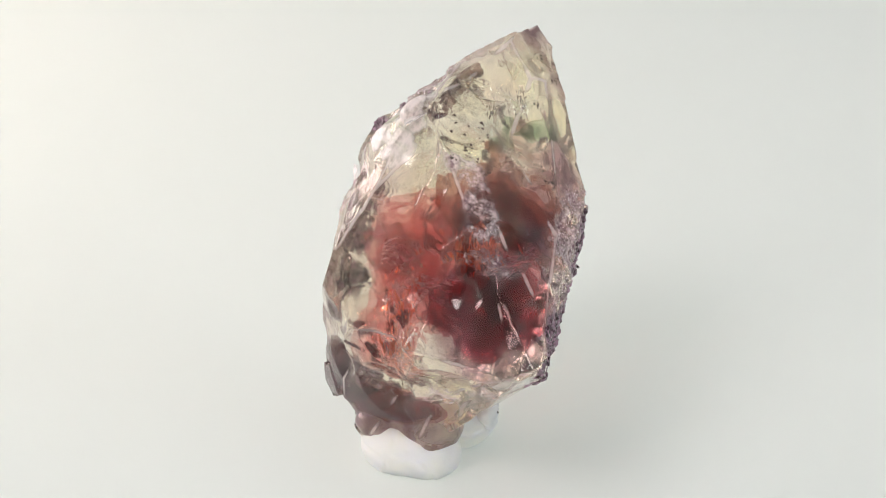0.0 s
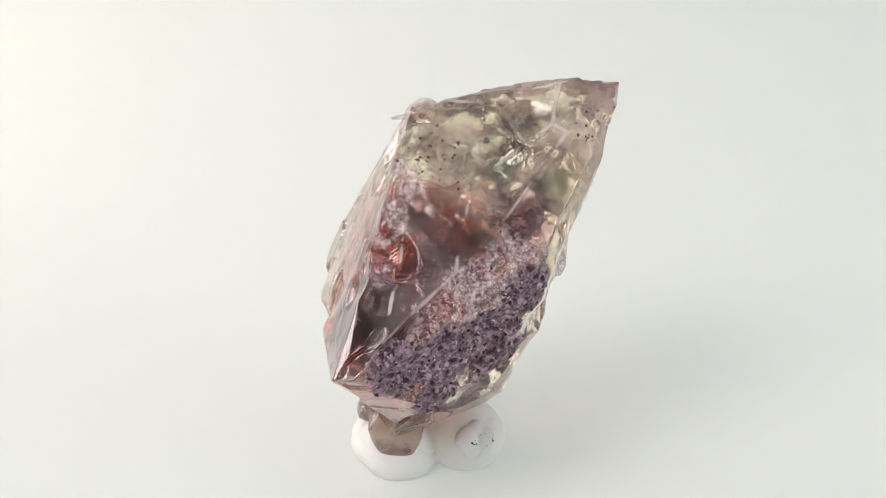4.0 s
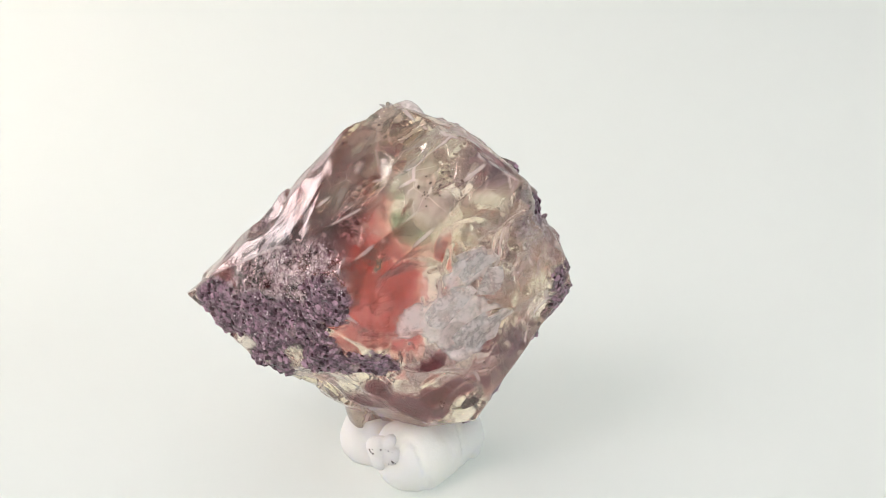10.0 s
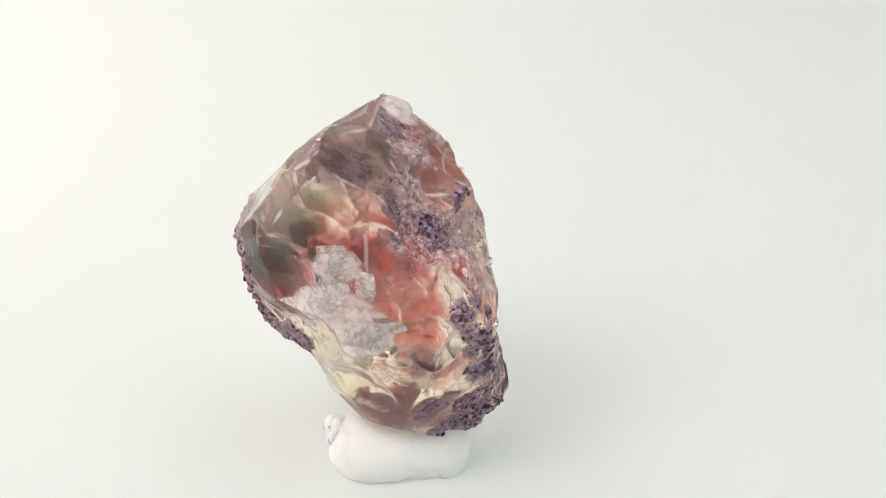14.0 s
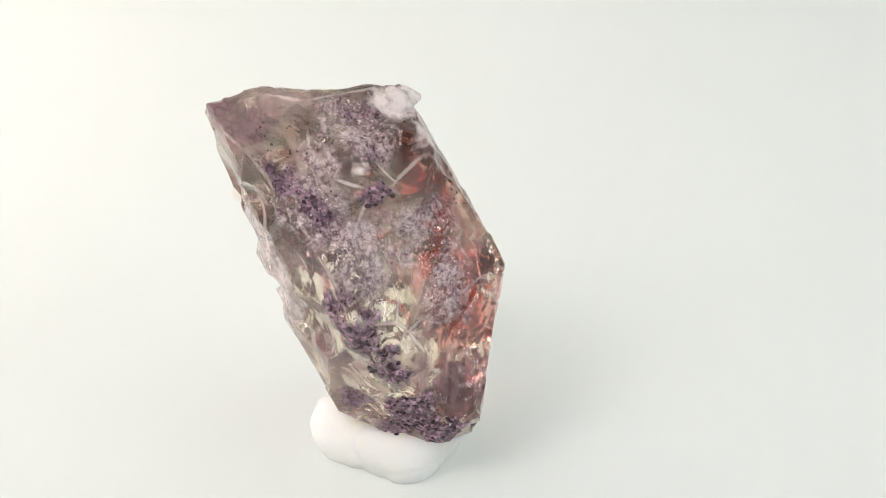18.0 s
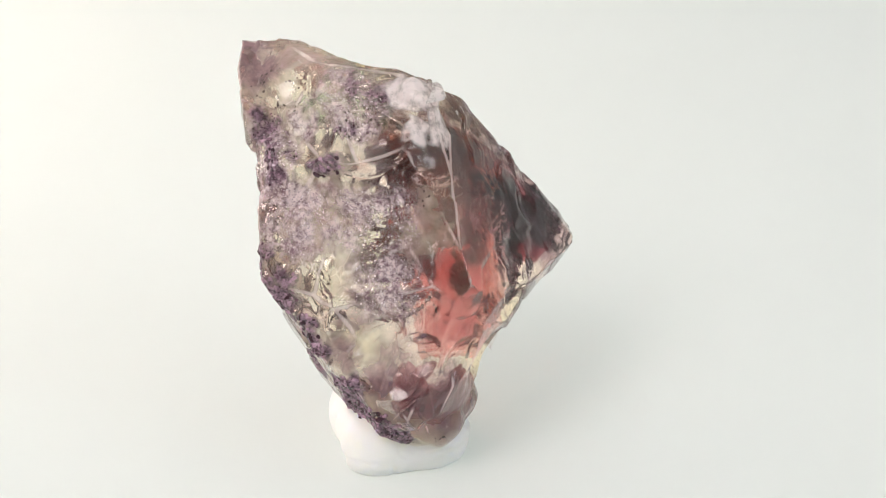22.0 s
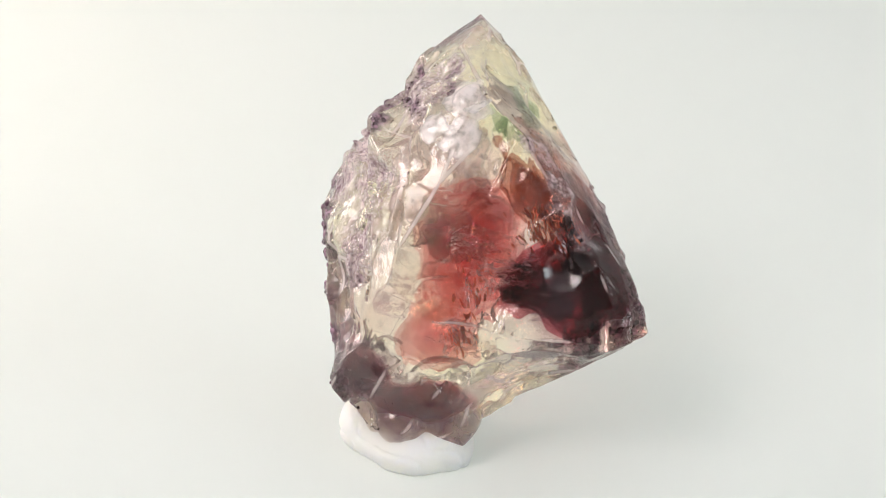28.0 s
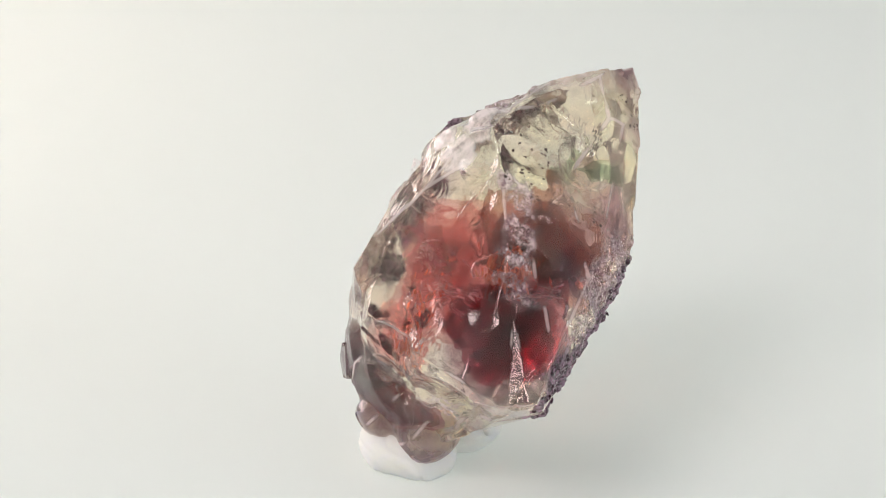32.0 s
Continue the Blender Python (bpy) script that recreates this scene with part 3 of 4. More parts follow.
def putty():
    rolls = [((3.4, 2.2, 2.1), (-1.0, 2.3, 1.7), 2.75), ((1.0, -1.9, 1.4), (-0.4, -1.4, 1.3), 2.65),
             ((-1.1, 1.6, 1.5), (-0.9, -0.9, 1.2), 2.4)]

    def field(p):
        d = np.full(len(p), 9.0)
        for a, b, r in rolls:
            a, b = np.array(a), np.array(b)
            s = np.clip((p - a) @ (b - a) / ((b - a) @ (b - a)), 0, 1)
            e = np.linalg.norm((p - a - s[:, None] * (b - a)) * (1, 1, 1.1), axis=1) - r
            h = np.clip(0.5 + (d - e) / 0.7, 0, 1)
            d = d * (1 - h) + e * h - 0.35 * h * (1 - h)
        d += 0.2 * np.exp(-(lattice_noise(p, 3.1, 8) / 0.07) ** 2)
        d += 0.16 * lattice_noise(p, 2.1, 5) + 0.05 * lattice_noise(p, 0.7, 6)
        return np.maximum(d, 0.0 - p[:, 2])

    def ball(p):
        d = np.full(len(p), 9.0)
        for x, y, z, r in ((0, -0.65, 0.1, 0.85), (0.1, 0.75, -0.1, 0.8), (-0.1, 0.3, 0.6, 0.6), (0.2, -0.3, -0.7, 0.65), (-0.8, 0, 0, 1.0)):
            d = np.minimum(d, np.linalg.norm(p - (PELLET[0] + x, PELLET[1] + y, PELLET[2] + z), axis=1) - r)
        return d + 0.1 * lattice_noise(p, 0.7, 9)

    thing = new("putty_mount")
    PELLET_ZONE = [(PELLET[0] + 0.6, PELLET[1] + 0.7, PELLET[2], 0.9), (PELLET[0] + 0.6, PELLET[1] - 0.6, PELLET[2] + 0.3, 0.5)]
    part("lump", grown_mesh("lump", field, (-7, -7, -0.4), (8, 8, 5), 0.2), MAT_PUTTY, thing)
    part("pellet", grown_mesh("pellet", ball, [v - 2 for v in PELLET], [v + 2 for v in PELLET], 0.12), MAT_PUTTY, thing, "small pinched pellet of grey-white putty")
    scattered("dirt", thing.children[-1].data, PELLET_ZONE, 17, (0.02, 0.10), 0.3, 75, MAT_SPECK, thing, "tiny dark dirt specks on the putty")
    return tagged(thing, "soft white putty lumps pressed onto the white turntable", "putty")


# ---- the crystal ----
# Fracture faces: outward direction and distance from the origin (mm).
FACES_A = [
    (-0.572, -0.744, 0.346, 9.85),
    (0.727, 0.018, -0.686, -0.01),
    (0.424, 0.864, -0.27, 5.54),
    (0.595, -0.426, 0.682, 20.54),
    (-0.958, 0.232, 0.167, 7.86),
    (-0.519, -0.759, -0.394, 1.28),
    (-0.588, 0.343, 0.733, 19.9),
    (-0.21, 0.802, -0.559, 1.63),
    (0.969, -0.18, -0.166, 8.29),
    (0.823, 0.503, -0.263, 5.72),
    (0.371, -0.439, 0.818, 22.27),
    (-0.59, 0.695, 0.411, 15.27),
]
FACES_B = [
    (0.468, -0.49, -0.735, 0.45),
    (-0.894, -0.403, -0.195, 3.42),
    (0.393, 0.335, -0.857, -1.22),
    (0.271, -0.673, 0.689, 19.74),
    (-0.789, 0.571, -0.227, 4.7),
    (-0.767, -0.453, 0.454, 12.09),
    (0.856, 0.276, -0.438, 2.96),
    (0.603, 0.757, -0.253, 5.79),
    (0.78, -0.306, 0.546, 19.31),
    (-0.594, 0.159, 0.789, 20.28),
    (-0.538, 0.331, -0.775, 0.32),
    (0.086, 0.994, -0.067, 9.77),
]
FACES_C = [
    (-0.486, 0.449, 0.75, 21.38),
    (-0.837, 0.497, 0.23, 10.36),
    (-0.962, 0.051, 0.269, 9.25),
    (-0.591, -0.727, -0.349, 1.51),
    (-0.978, 0.204, 0.049, 6.32),
    (0.133, -0.672, -0.729, 0.2),
    (0.641, 0.655, -0.399, 3.74),
    (-0.148, 0.845, -0.514, 2.17),
    (0.864, -0.358, 0.354, 16.57),
    (0.651, -0.161, -0.742, -0.31),
    (0.563, -0.263, 0.783, 23.72),
    (-0.625, -0.732, 0.273, 9.15),
]
FACES_D = [
    (-0.268, 0.007, 0.963, 25.24),
    (0.478, -0.531, 0.699, 20.26),
    (-0.658, -0.613, 0.437, 11.73),
    (-0.257, -0.281, -0.925, -0.88),
    (0.593, 0.034, -0.805, -1.08),
    (-0.291, -0.83, 0.475, 14.42),
    (0.964, 0.265, -0.009, 11.28),
    (0.942, -0.066, -0.33, 5.56),
]
GROUPS = (FACES_A, FACES_B, FACES_C, FACES_D)
# Shell-shaped breaks: centre and radius (mm).
BITES = [
    (-0.47, -14.95, 1.33, 11.71),
    (14.41, -0.89, 3.13, 9.15),
    (12.09, 16.58, 13.48, 11.48),
    (-1.51, -5, 6.57, 1.9),
    (3.7, 14, 16.9, 4.38),
    (-4.13, 7.27, 18.17, 1.81),
    (9.53, 6.46, 12.36, 3.06),
    (5.9, 13.19, 19.92, 3.91),
    (-6.23, 3.15, 8.54, 1.78),
    (8.92, -4.4, 4.31, 4.37),
    (-7.94, 8.46, 18.14, 5.63),
    (0.14, 14.36, 21.79, 4.74),
    (3.02, 11.16, 12.58, 2.73),
    (11.18, 5.27, 11.67, 3.88),
    (-3.25, -6.69, 5.88, 4.14),
    (-5.47, -2.3, 8.26, 1.61),
    (-7.48, 5.32, 7.64, 3.41),
    (6.88, -0.36, 33.01, 7.94),
    (2.19, -11.89, 19.45, 4.77),
    (-6.76, 1.49, 9.22, 1.97),
    (10.9, 12.05, 20.02, 5.39),
    (8.58, 1.83, 29.55, 4.69),
    (-5.04, 0.07, 2.85, 1.53),
]

DENTS_ONE = [
    (-2.2, -9.5, 15.2, 4), (2.1, -10.4, 17.3, 3), (7.2, -9.5, 21.5, 4), (-3, -7.4, 6.2, 4),
    (10, 7, 13.8, 3), (12.9, 8, 14.2, 6), (9.5, 11.6, 20.3, 4),
    (11.5, -4.3, 28.5, 8), (6.1, 7.8, 6.8, 3), (12.8, 7.7, 17.1, 5), (7.3, 10.8, 13.7, 4),
    (1.8, 14.2, 16.8, 4), (8, 7.6, 7.3, 4), (0.3, 9.7, 27.5, 4), (17.1, 10.2, 25.7, 8),
    (-1.4, 8.9, 24.9, 3.5), (-6.4, 6.2, 11.5, 3), (2.1, 12.7, 12, 4), (2.6, 14.1, 18.9, 4),
    (-4.4, 4.4, 24.9, 4), (-3.9, 8.8, 20.7, 3), (-6.9, 4.6, 10.2, 3), (-4.4, 4.2, 24.6, 3.5),
]
DENTS_TWO = [
    (-8.9, 6.8, 17.6, 6), (-0.2, -6, 23.2, 3), (-8.6, 3.9, 8.3, 4),
    (-1.6, -5.1, 25.3, 4), (-3.3, -7.7, 10.6, 3), (-7.2, 1.8, 21.4, 4),
    (-6.7, -3.1, 7.6, 3), (1.7, -10.4, 20.2, 4), (-3.1, -8.3, 13.2, 3),
]
DENTS_THREE = [
    (6.1, -1.8, 4.3, 2), (4.6, 9.2, 13.1, 2), (10.2, 9.3, 20.4, 1.8), (-1.2, 10.7, 20.6, 2), (8.5, -0.3, 26.2, 3.5),
    (8.8, 0.9, 8.4, 2.2), (-6.7, 3.6, 11, 1.6), (-5.3, 3.6, 19.5, 2), (7, 7.5, 13.2, 1.8), (4.4, 12.8, 20.7, 2.2), (1.9, 10.7, 24.5, 2.2), (15.3, 1.8, 17.6, 3), (-2.5, 8, 2.5, 3),
    (-6, 6.2, 4.3, 2),
]
# Angular chunks that stand proud: centre and half sizes (mm).
CHUNKS = [
    (1.4, -2.4, 3.4, 2.3, 2.0, 2.7), (-1.6, -0.9, 2.9, 2.2, 1.9, 2.0), (0.6, 0.2, 25.4, 1.5, 1.6, 1.5),
]
# Pale flakes: place (mm), the way they face, size (mm), turn.
FLAKES = [
    (4.6, 7.9, 13.1, (0.424, 0.864, -0.27), 1.38, 20),
    (5.1, 7.1, 11.6, (0.603, 0.757, -0.253), 1.03, 70),
    (3.6, 8.6, 14, (0.424, 0.864, -0.27), 0.86, 10),
    (6.6, 8.5, 19.3, (0.603, 0.757, -0.253), 1.21, 40),
    (5.3, 8.9, 17.5, (0.603, 0.757, -0.253), 1.03, 80),
    (5.4, 7.5, 13.5, (0.603, 0.757, -0.253), 1.21, 30),
    (7.1, 8.2, 19.9, (0.603, 0.757, -0.253), 1.03, 0),
    (7.3, 6.8, 16.2, (0.603, 0.757, -0.253), 1.55, 60),
    (5.6, 7.1, 12.7, (0.603, 0.757, -0.253), 1.21, 10),
    (0.5, 0.4, 25.7, (-0.594, 0.159, 0.789), 1.03, 40),
    (0.1, -0.4, 25.5, (-0.594, 0.159, 0.789), 1.21, 20),
]
# Breaks inside: place (mm), the way they face, size (mm), bend.
CRACKS = [
    (-0.4, -1.8, 18.1, (-0.24, -0.51, 0.82), 3.03, -0.21),
    (-1, -4.1, 14.2, (-0.81, -0.59, -0.02), 2.21, -0.16),
    (4.9, -3.8, 19.1, (-0.79, -0.47, 0.39), 1.93, -0.01),
    (2.6, -3.8, 16.2, (0.25, -0.58, -0.77), 2.48, -0.07),
    (0.5, -1.2, 19.1, (-1, 0.05, 0.04), 3.03, 0.05),
    (-1.8, -3.2, 11.5, (-0.62, -0.7, 0.36), 2.21, -0.18),
    (8.1, 3, 15.8, (0.72, -0.68, 0.11), 1.93, 0.07),
    (6.5, 7.8, 20.7, (-0.22, 0.83, 0.51), 1.93, 0.21),
    (8.4, 3.4, 16.6, (0.99, 0.07, -0.14), 2.21, -0.14),
    (-0.1, -3.9, 16.5, (-0.27, -0.11, 0.96), 2.48, -0.02),
    (6.1, 1.5, 22.1, (-0.14, -0.98, -0.14), 2.21, 0.23),
]

# Thread veils: place (mm), the way they face, size (mm), bend.
VEILS = [
    (0.8, -4.6, 16.0, (-0.45, -0.80, 0.40), 4.2, 0.10),
    (-0.6, -4.6, 10.4, (-0.40, -0.90, 0.05), 2.8, -0.15),
    (2.0, -5.5, 8.0, (-0.20, -0.95, -0.20), 2.4, 0.20),
    (5.8, 6.4, 15.4, (0.60, 0.75, -0.20), 3.2, 0.15),
    (5.6, -6.6, 18.0, (0.30, -0.65, 0.70), 3.0, 0.10),
    (-3.3, 3.8, 13.5, (-0.95, 0.20, 0.20), 3.2, -0.10),
    (-2.2, 5.6, 18.5, (-0.70, 0.45, 0.55), 2.8, 0.15),
    (7.2, 0.8, 21.2, (0.60, -0.40, 0.68), 3.2, -0.08),
    (-2.6, -0.6, 20.6, (-0.70, -0.50, 0.50), 2.6, 0.12),
    (3.2, 6.6, 10.0, (0.45, 0.80, -0.35), 2.6, 0.15),
    (-2.6, -0.4, 6.5, (-0.65, -0.70, -0.20), 2.4, -0.12),
]

FACES = [f for group in GROUPS for f in group]


def fracture_steps(q, size, slope, seed):
    """Small broken facets: each cell of a jittered grid is a flat step with a lean of its own (mm)."""
    rng = np.random.default_rng(seed)
    jitter, lean = rng.uniform(0, 1, (16, 16, 16, 3)), rng.normal(0, slope, (16, 16, 16, 3))
    depth = rng.uniform(0, 1, (16, 16, 16))
    s = q / np.array(size) + 80
    base = np.floor(s).astype(int)
    best, value = np.full(len(q), 9.0), np.zeros(len(q))
    for dx in (-1, 0, 1):
        for dy in (-1, 0, 1):
            for dz in (-1, 0, 1):
                c = base + (dx, dy, dz)
                k = tuple((c % 16).T)
                off = s - c - jitter[k]
                dist = (off ** 2).sum(1)
                closer = dist < best
                best = np.where(closer, dist, best)
                value = np.where(closer, (off * lean[k]).sum(1) + slope * depth[k], value)
    return value


def cell_gap(q, size, seed):
    """How much farther the second nearest cell of the broken steps is than the nearest."""
    jitter = np.random.default_rng(seed).uniform(0, 1, (16, 16, 16, 3))
    s = q / np.array(size) + 80
    base = np.floor(s).astype(int)
    one, two = np.full(len(q), 9.0), np.full(len(q), 9.0)
    for dx in (-1, 0, 1):
        for dy in (-1, 0, 1):
            for dz in (-1, 0, 1):
                c = base + (dx, dy, dz)
                dist = ((s - c - jitter[tuple((c % 16).T)]) ** 2).sum(1)
                two = np.minimum(two, np.maximum(one, dist))
                one = np.minimum(one, dist)
    return np.sqrt(two) - np.sqrt(one)


def chip_spheres():
    """Shallow shell-shaped chips scattered over the faces."""
    rng = np.random.default_rng(11)
    middle, chips = np.array((2.8, -0.5, 14.0)), []
    normals, reach = np.array([f[:3] for f in FACES]), np.array([f[3] for f in FACES])
    while len(chips) < 34:
        way = rng.normal(size=3)
        way /= np.linalg.norm(way)
        slope = normals @ way
        far = np.where(slope > 1e-6, (reach - normals @ middle) / np.where(slope > 1e-6, slope, 1), 99)
        k = int(far.argmin())
        r = rng.uniform(1.2, 5.0)
        place = middle + way * far[k]
        if any(np.linalg.norm(place - f[:3]) < f[3] for f in FLAT + FLAT_TOO):
            continue
        chips.append((middle + way * far[k] + normals[k] * (r - rng.uniform(0.10, 0.34)), r))
    return chips


def faces_field(p):
    a, b, c = (np.ascontiguousarray(p[:, k], dtype=np.float32) for k in range(3))
    d = np.full(len(p), -99.0, np.float32)
    for x, y, z, k in FACES:
        np.maximum(d, x * a + y * b + z * c - k, out=d)
    return d.astype(float)


def away(q, place):
    """Distances of the columns q from a place (mm)."""
    return np.sqrt((q[0] - place[0]) ** 2 + (q[1] - place[1]) ** 2 + (q[2] - place[2]) ** 2)


def crystal_field(p):
    d = faces_field(p)
    near = np.flatnonzero(np.abs(d) < 3.2)
    q, e = p[near], d[near]
    cols = [np.ascontiguousarray(q[:, k], dtype=np.float32) for k in range(3)]
    for x, y, z, r in BITES + DENTS_ONE + DENTS_TWO + DENTS_THREE:
        e = np.maximum(e, r - away(cols, (x, y, z)))
    for place, r in chip_spheres():
        e = np.maximum(e, r - away(cols, place))
    for x, y, z, rx, ry, rz in CHUNKS:
        near_by = (np.abs((cols[0] - x) / rx) ** 1.5 + np.abs((cols[1] - y) / ry) ** 1.5 + np.abs((cols[2] - z) / rz) ** 1.5) ** (1 / 1.5)
        e = np.minimum(e, (near_by - 1) * min(rx, ry, rz))
    flat = np.zeros(len(q))
    for x, y, z, r in FLAT + FLAT_TOO:
        flat = np.maximum(flat, np.clip((r + 0.3 - away(cols, (x, y, z))) / 0.8, 0, 1))
    dull = np.zeros(len(q))
    for x, y, z, r in DULL + WHITE:
        dull = np.maximum(dull, np.clip((r + 1.0 - away(cols, (x, y, z))) / 1.5, 0, 1))
    broken = np.clip(lattice_noise(q, 3.8, 7) * 2.2 + 0.55, 0, 1) * (0.25 + 0.75 * dull)
    e += 0.06 * dull * lattice_noise(q, 3.4, 1) + (1 - flat) * np.maximum(fracture_steps(q, (3.3, 3.1, 5.2), 0.17, 12), 0.04) + 0.13 * flat
    e += broken * np.maximum(fracture_steps(q, (1.1, 1.0, 1.7), 0.075, 13), 0) - 0.13 - 0.04 * dull
    grit = np.zeros(len(q))
    for x, y, z, r in CRUST + CRUST_EDGE + CRUST_STREAKS + FROST:
        grit = np.maximum(grit, np.clip((r + 0.3 - away(cols, (x, y, z))) / 0.6, 0, 1))
    e += grit * (0.20 * lattice_noise(q, 1.5, 2) + 0.20 * lattice_noise(q, 0.75, 3) + 0.13 * lattice_noise(q, 0.38, 4))
    d[near] = e
    return d


def cloud(name, blobs, seed, mat, parent, label, layers=3, gap=0.9, facing=None, rough=1.0):
    """An inclusion inside the crystal: joined soft blobs (mm: x, y, z, radii), kept inside the faces.
    facing: the third radius of each blob lies along this way."""
    turn = np.array(Vector(facing).to_track_quat("Z", "Y").to_matrix()) if facing else np.eye(3)
    def field(p):
        d = np.full(len(p), 9.0)
        for x, y, z, rx, ry, rz in blobs:
            s = np.linalg.norm((p - (x, y, z)) @ turn / (rx, ry, rz), axis=1)
            d = np.minimum(d, (s - 1) * min(rx, ry, rz))
        d += rough * (0.9 * lattice_noise(p, 2.4, seed) + 0.6 * lattice_noise(p * (1, 1, 0.4), 0.95, seed + 1) + 0.3 * lattice_noise(p * (0.5, 1, 1), 0.5, seed + 2))
        return np.maximum(d, faces_field(p) + 0.9)
    p, v = sampled(field, (-7, -14, 0), (13, 13, 30), 0.42, 1)
    shells = [net_mesh(name, p, v + k * gap) for k in range(layers)]
    bm = bmesh.new()
    for shell in shells:
        bm.from_mesh(shell)
    for f in bm.faces:
        f.smooth = True
    mesh = bpy.data.meshes.new(name)
    bm.to_mesh(mesh)
    bm.free()
    return part(name, mesh, mat, parent, label)


def polished(mesh, field):
    """Moves the vertices onto the field's true surface, so that broken faces come out flat."""
    co, no = np.empty(len(mesh.vertices) * 3), np.empty(len(mesh.vertices) * 3)
    for turn in range(2):
        mesh.vertices.foreach_get("co", co)
        mesh.vertices.foreach_get("normal", no)
        off = np.clip(field(co.reshape(-1, 3) / MM), -0.08, 0.08)
        mesh.vertices.foreach_set("co", co - (off[:, None] * no.reshape(-1, 3) * MM).ravel() * 0.8)
        mesh.update()
    return mesh


def mark_pale_edges(mesh):
    """Stores where sharp edges are drawn paler: along the meeting lines of the faces and of the broken steps."""
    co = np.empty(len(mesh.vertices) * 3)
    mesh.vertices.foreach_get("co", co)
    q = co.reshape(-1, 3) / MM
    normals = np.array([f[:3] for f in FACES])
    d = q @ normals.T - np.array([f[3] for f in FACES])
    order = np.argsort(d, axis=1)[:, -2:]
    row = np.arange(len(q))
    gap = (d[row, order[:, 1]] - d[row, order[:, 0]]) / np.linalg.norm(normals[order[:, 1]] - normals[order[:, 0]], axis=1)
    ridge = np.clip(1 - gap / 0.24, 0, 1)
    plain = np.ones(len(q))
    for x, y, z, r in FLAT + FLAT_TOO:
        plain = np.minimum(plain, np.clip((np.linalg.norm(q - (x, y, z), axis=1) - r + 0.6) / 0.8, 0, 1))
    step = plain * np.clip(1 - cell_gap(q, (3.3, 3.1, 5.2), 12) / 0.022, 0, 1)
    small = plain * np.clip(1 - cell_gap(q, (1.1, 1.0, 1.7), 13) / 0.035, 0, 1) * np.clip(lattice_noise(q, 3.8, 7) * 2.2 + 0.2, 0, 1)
    pale_edge = np.maximum(np.maximum(ridge, 0.6 * step), 0.8 * small) * np.clip(0.35 + 1.4 * lattice_noise(q, 1.6, 15), 0.0, 1)
    mesh.attributes.new("pale_edge", "FLOAT", "POINT").data.foreach_set("value", pale_edge)


def scattered(name, body, zones, count, size, flat, seed, mat, parent, label):
    """Small angular grains set on the body's surface inside the zones."""
    rng = np.random.default_rng(seed)
    co = np.empty(len(body.vertices) * 3)
    body.vertices.foreach_get("co", co)
    no = np.empty(len(body.vertices) * 3)
    body.vertices.foreach_get("normal", no)
    co, no = co.reshape(-1, 3) / MM, no.reshape(-1, 3)
    inside = np.zeros(len(co), bool)
    for x, y, z, r in zones:
        inside |= np.linalg.norm(co - (x, y, z), axis=1) < r
    pool = np.flatnonzero(inside)
    ico = bmesh.new()
    bmesh.ops.create_icosphere(ico, subdivisions=1, radius=1)
    base = np.array([v.co for v in ico.verts])
    tris = np.array([[v.index for v in f.verts] for f in ico.faces])
    ico.free()
    verts, faces = [], []
    for k, at in enumerate(rng.choice(pool, min(count, len(pool)), replace=False)):
        turn = np.array(Vector(no[at]).to_track_quat("Z", "Y").to_matrix()) @ np.array(Matrix.Rotation(rng.uniform(0, 6.28), 3, "Z"))
        r = rng.uniform(*size)
        shape = base * rng.uniform(0.6, 1.25, (len(base), 1)) * (r, r * rng.uniform(0.6, 1.3), r * flat)
        verts.append((co[at] + shape @ turn.T) * MM)
        faces.append(tris + k * len(base))
    mesh = bpy.data.meshes.new(name)
    mesh.from_pydata(np.concatenate(verts).tolist(), [], np.concatenate(faces).tolist())
    return tagged(part(name, mesh, mat, parent, label), kind="stuff")


def platelets(name, rooms, facing, count, seed, mat, parent, label):
    """Thin metal platelets inside the stone, nearly parallel, so that they light up together (rooms, mm: x, y, z, radii)."""
    rng = np.random.default_rng(seed)
    rim = np.array([(math.cos(k * math.pi / 3), math.sin(k * math.pi / 3), 0) for k in range(6)] + [(0, 0, 0.12), (0, 0, -0.12)])
    tris = np.array([(k, (k + 1) % 6, 6) for k in range(6)] + [((k + 1) % 6, k, 7) for k in range(6)])
    verts, faces = [], []
    while len(verts) < count:
        room = np.array(rooms[rng.integers(len(rooms))])
        at = room[:3] + rng.normal(0, 0.5, 3) * room[3:]
        if faces_field(at[None])[0] > -0.9:
            continue
        way = Vector(facing) + Vector(rng.normal(0, 0.09, 3))
        turn = np.array(way.to_track_quat("Z", "Y").to_matrix()) @ np.array(Matrix.Rotation(rng.uniform(-0.5, 0.5), 3, "Z"))
        size = rng.uniform(0.06, 0.22)
        shape = rim * rng.uniform(0.7, 1.2, (8, 1)) * (size * rng.uniform(0.4, 0.9), size * rng.uniform(1.0, 3.0), size)
        faces.append(tris + 8 * len(verts))
        verts.append((at + shape @ turn.T) * MM)
    mesh = bpy.data.meshes.new(name)
    mesh.from_pydata(np.concatenate(verts).tolist(), [], np.concatenate(faces).tolist())
    return tagged(part(name, mesh, mat, parent, label), kind="stuff")


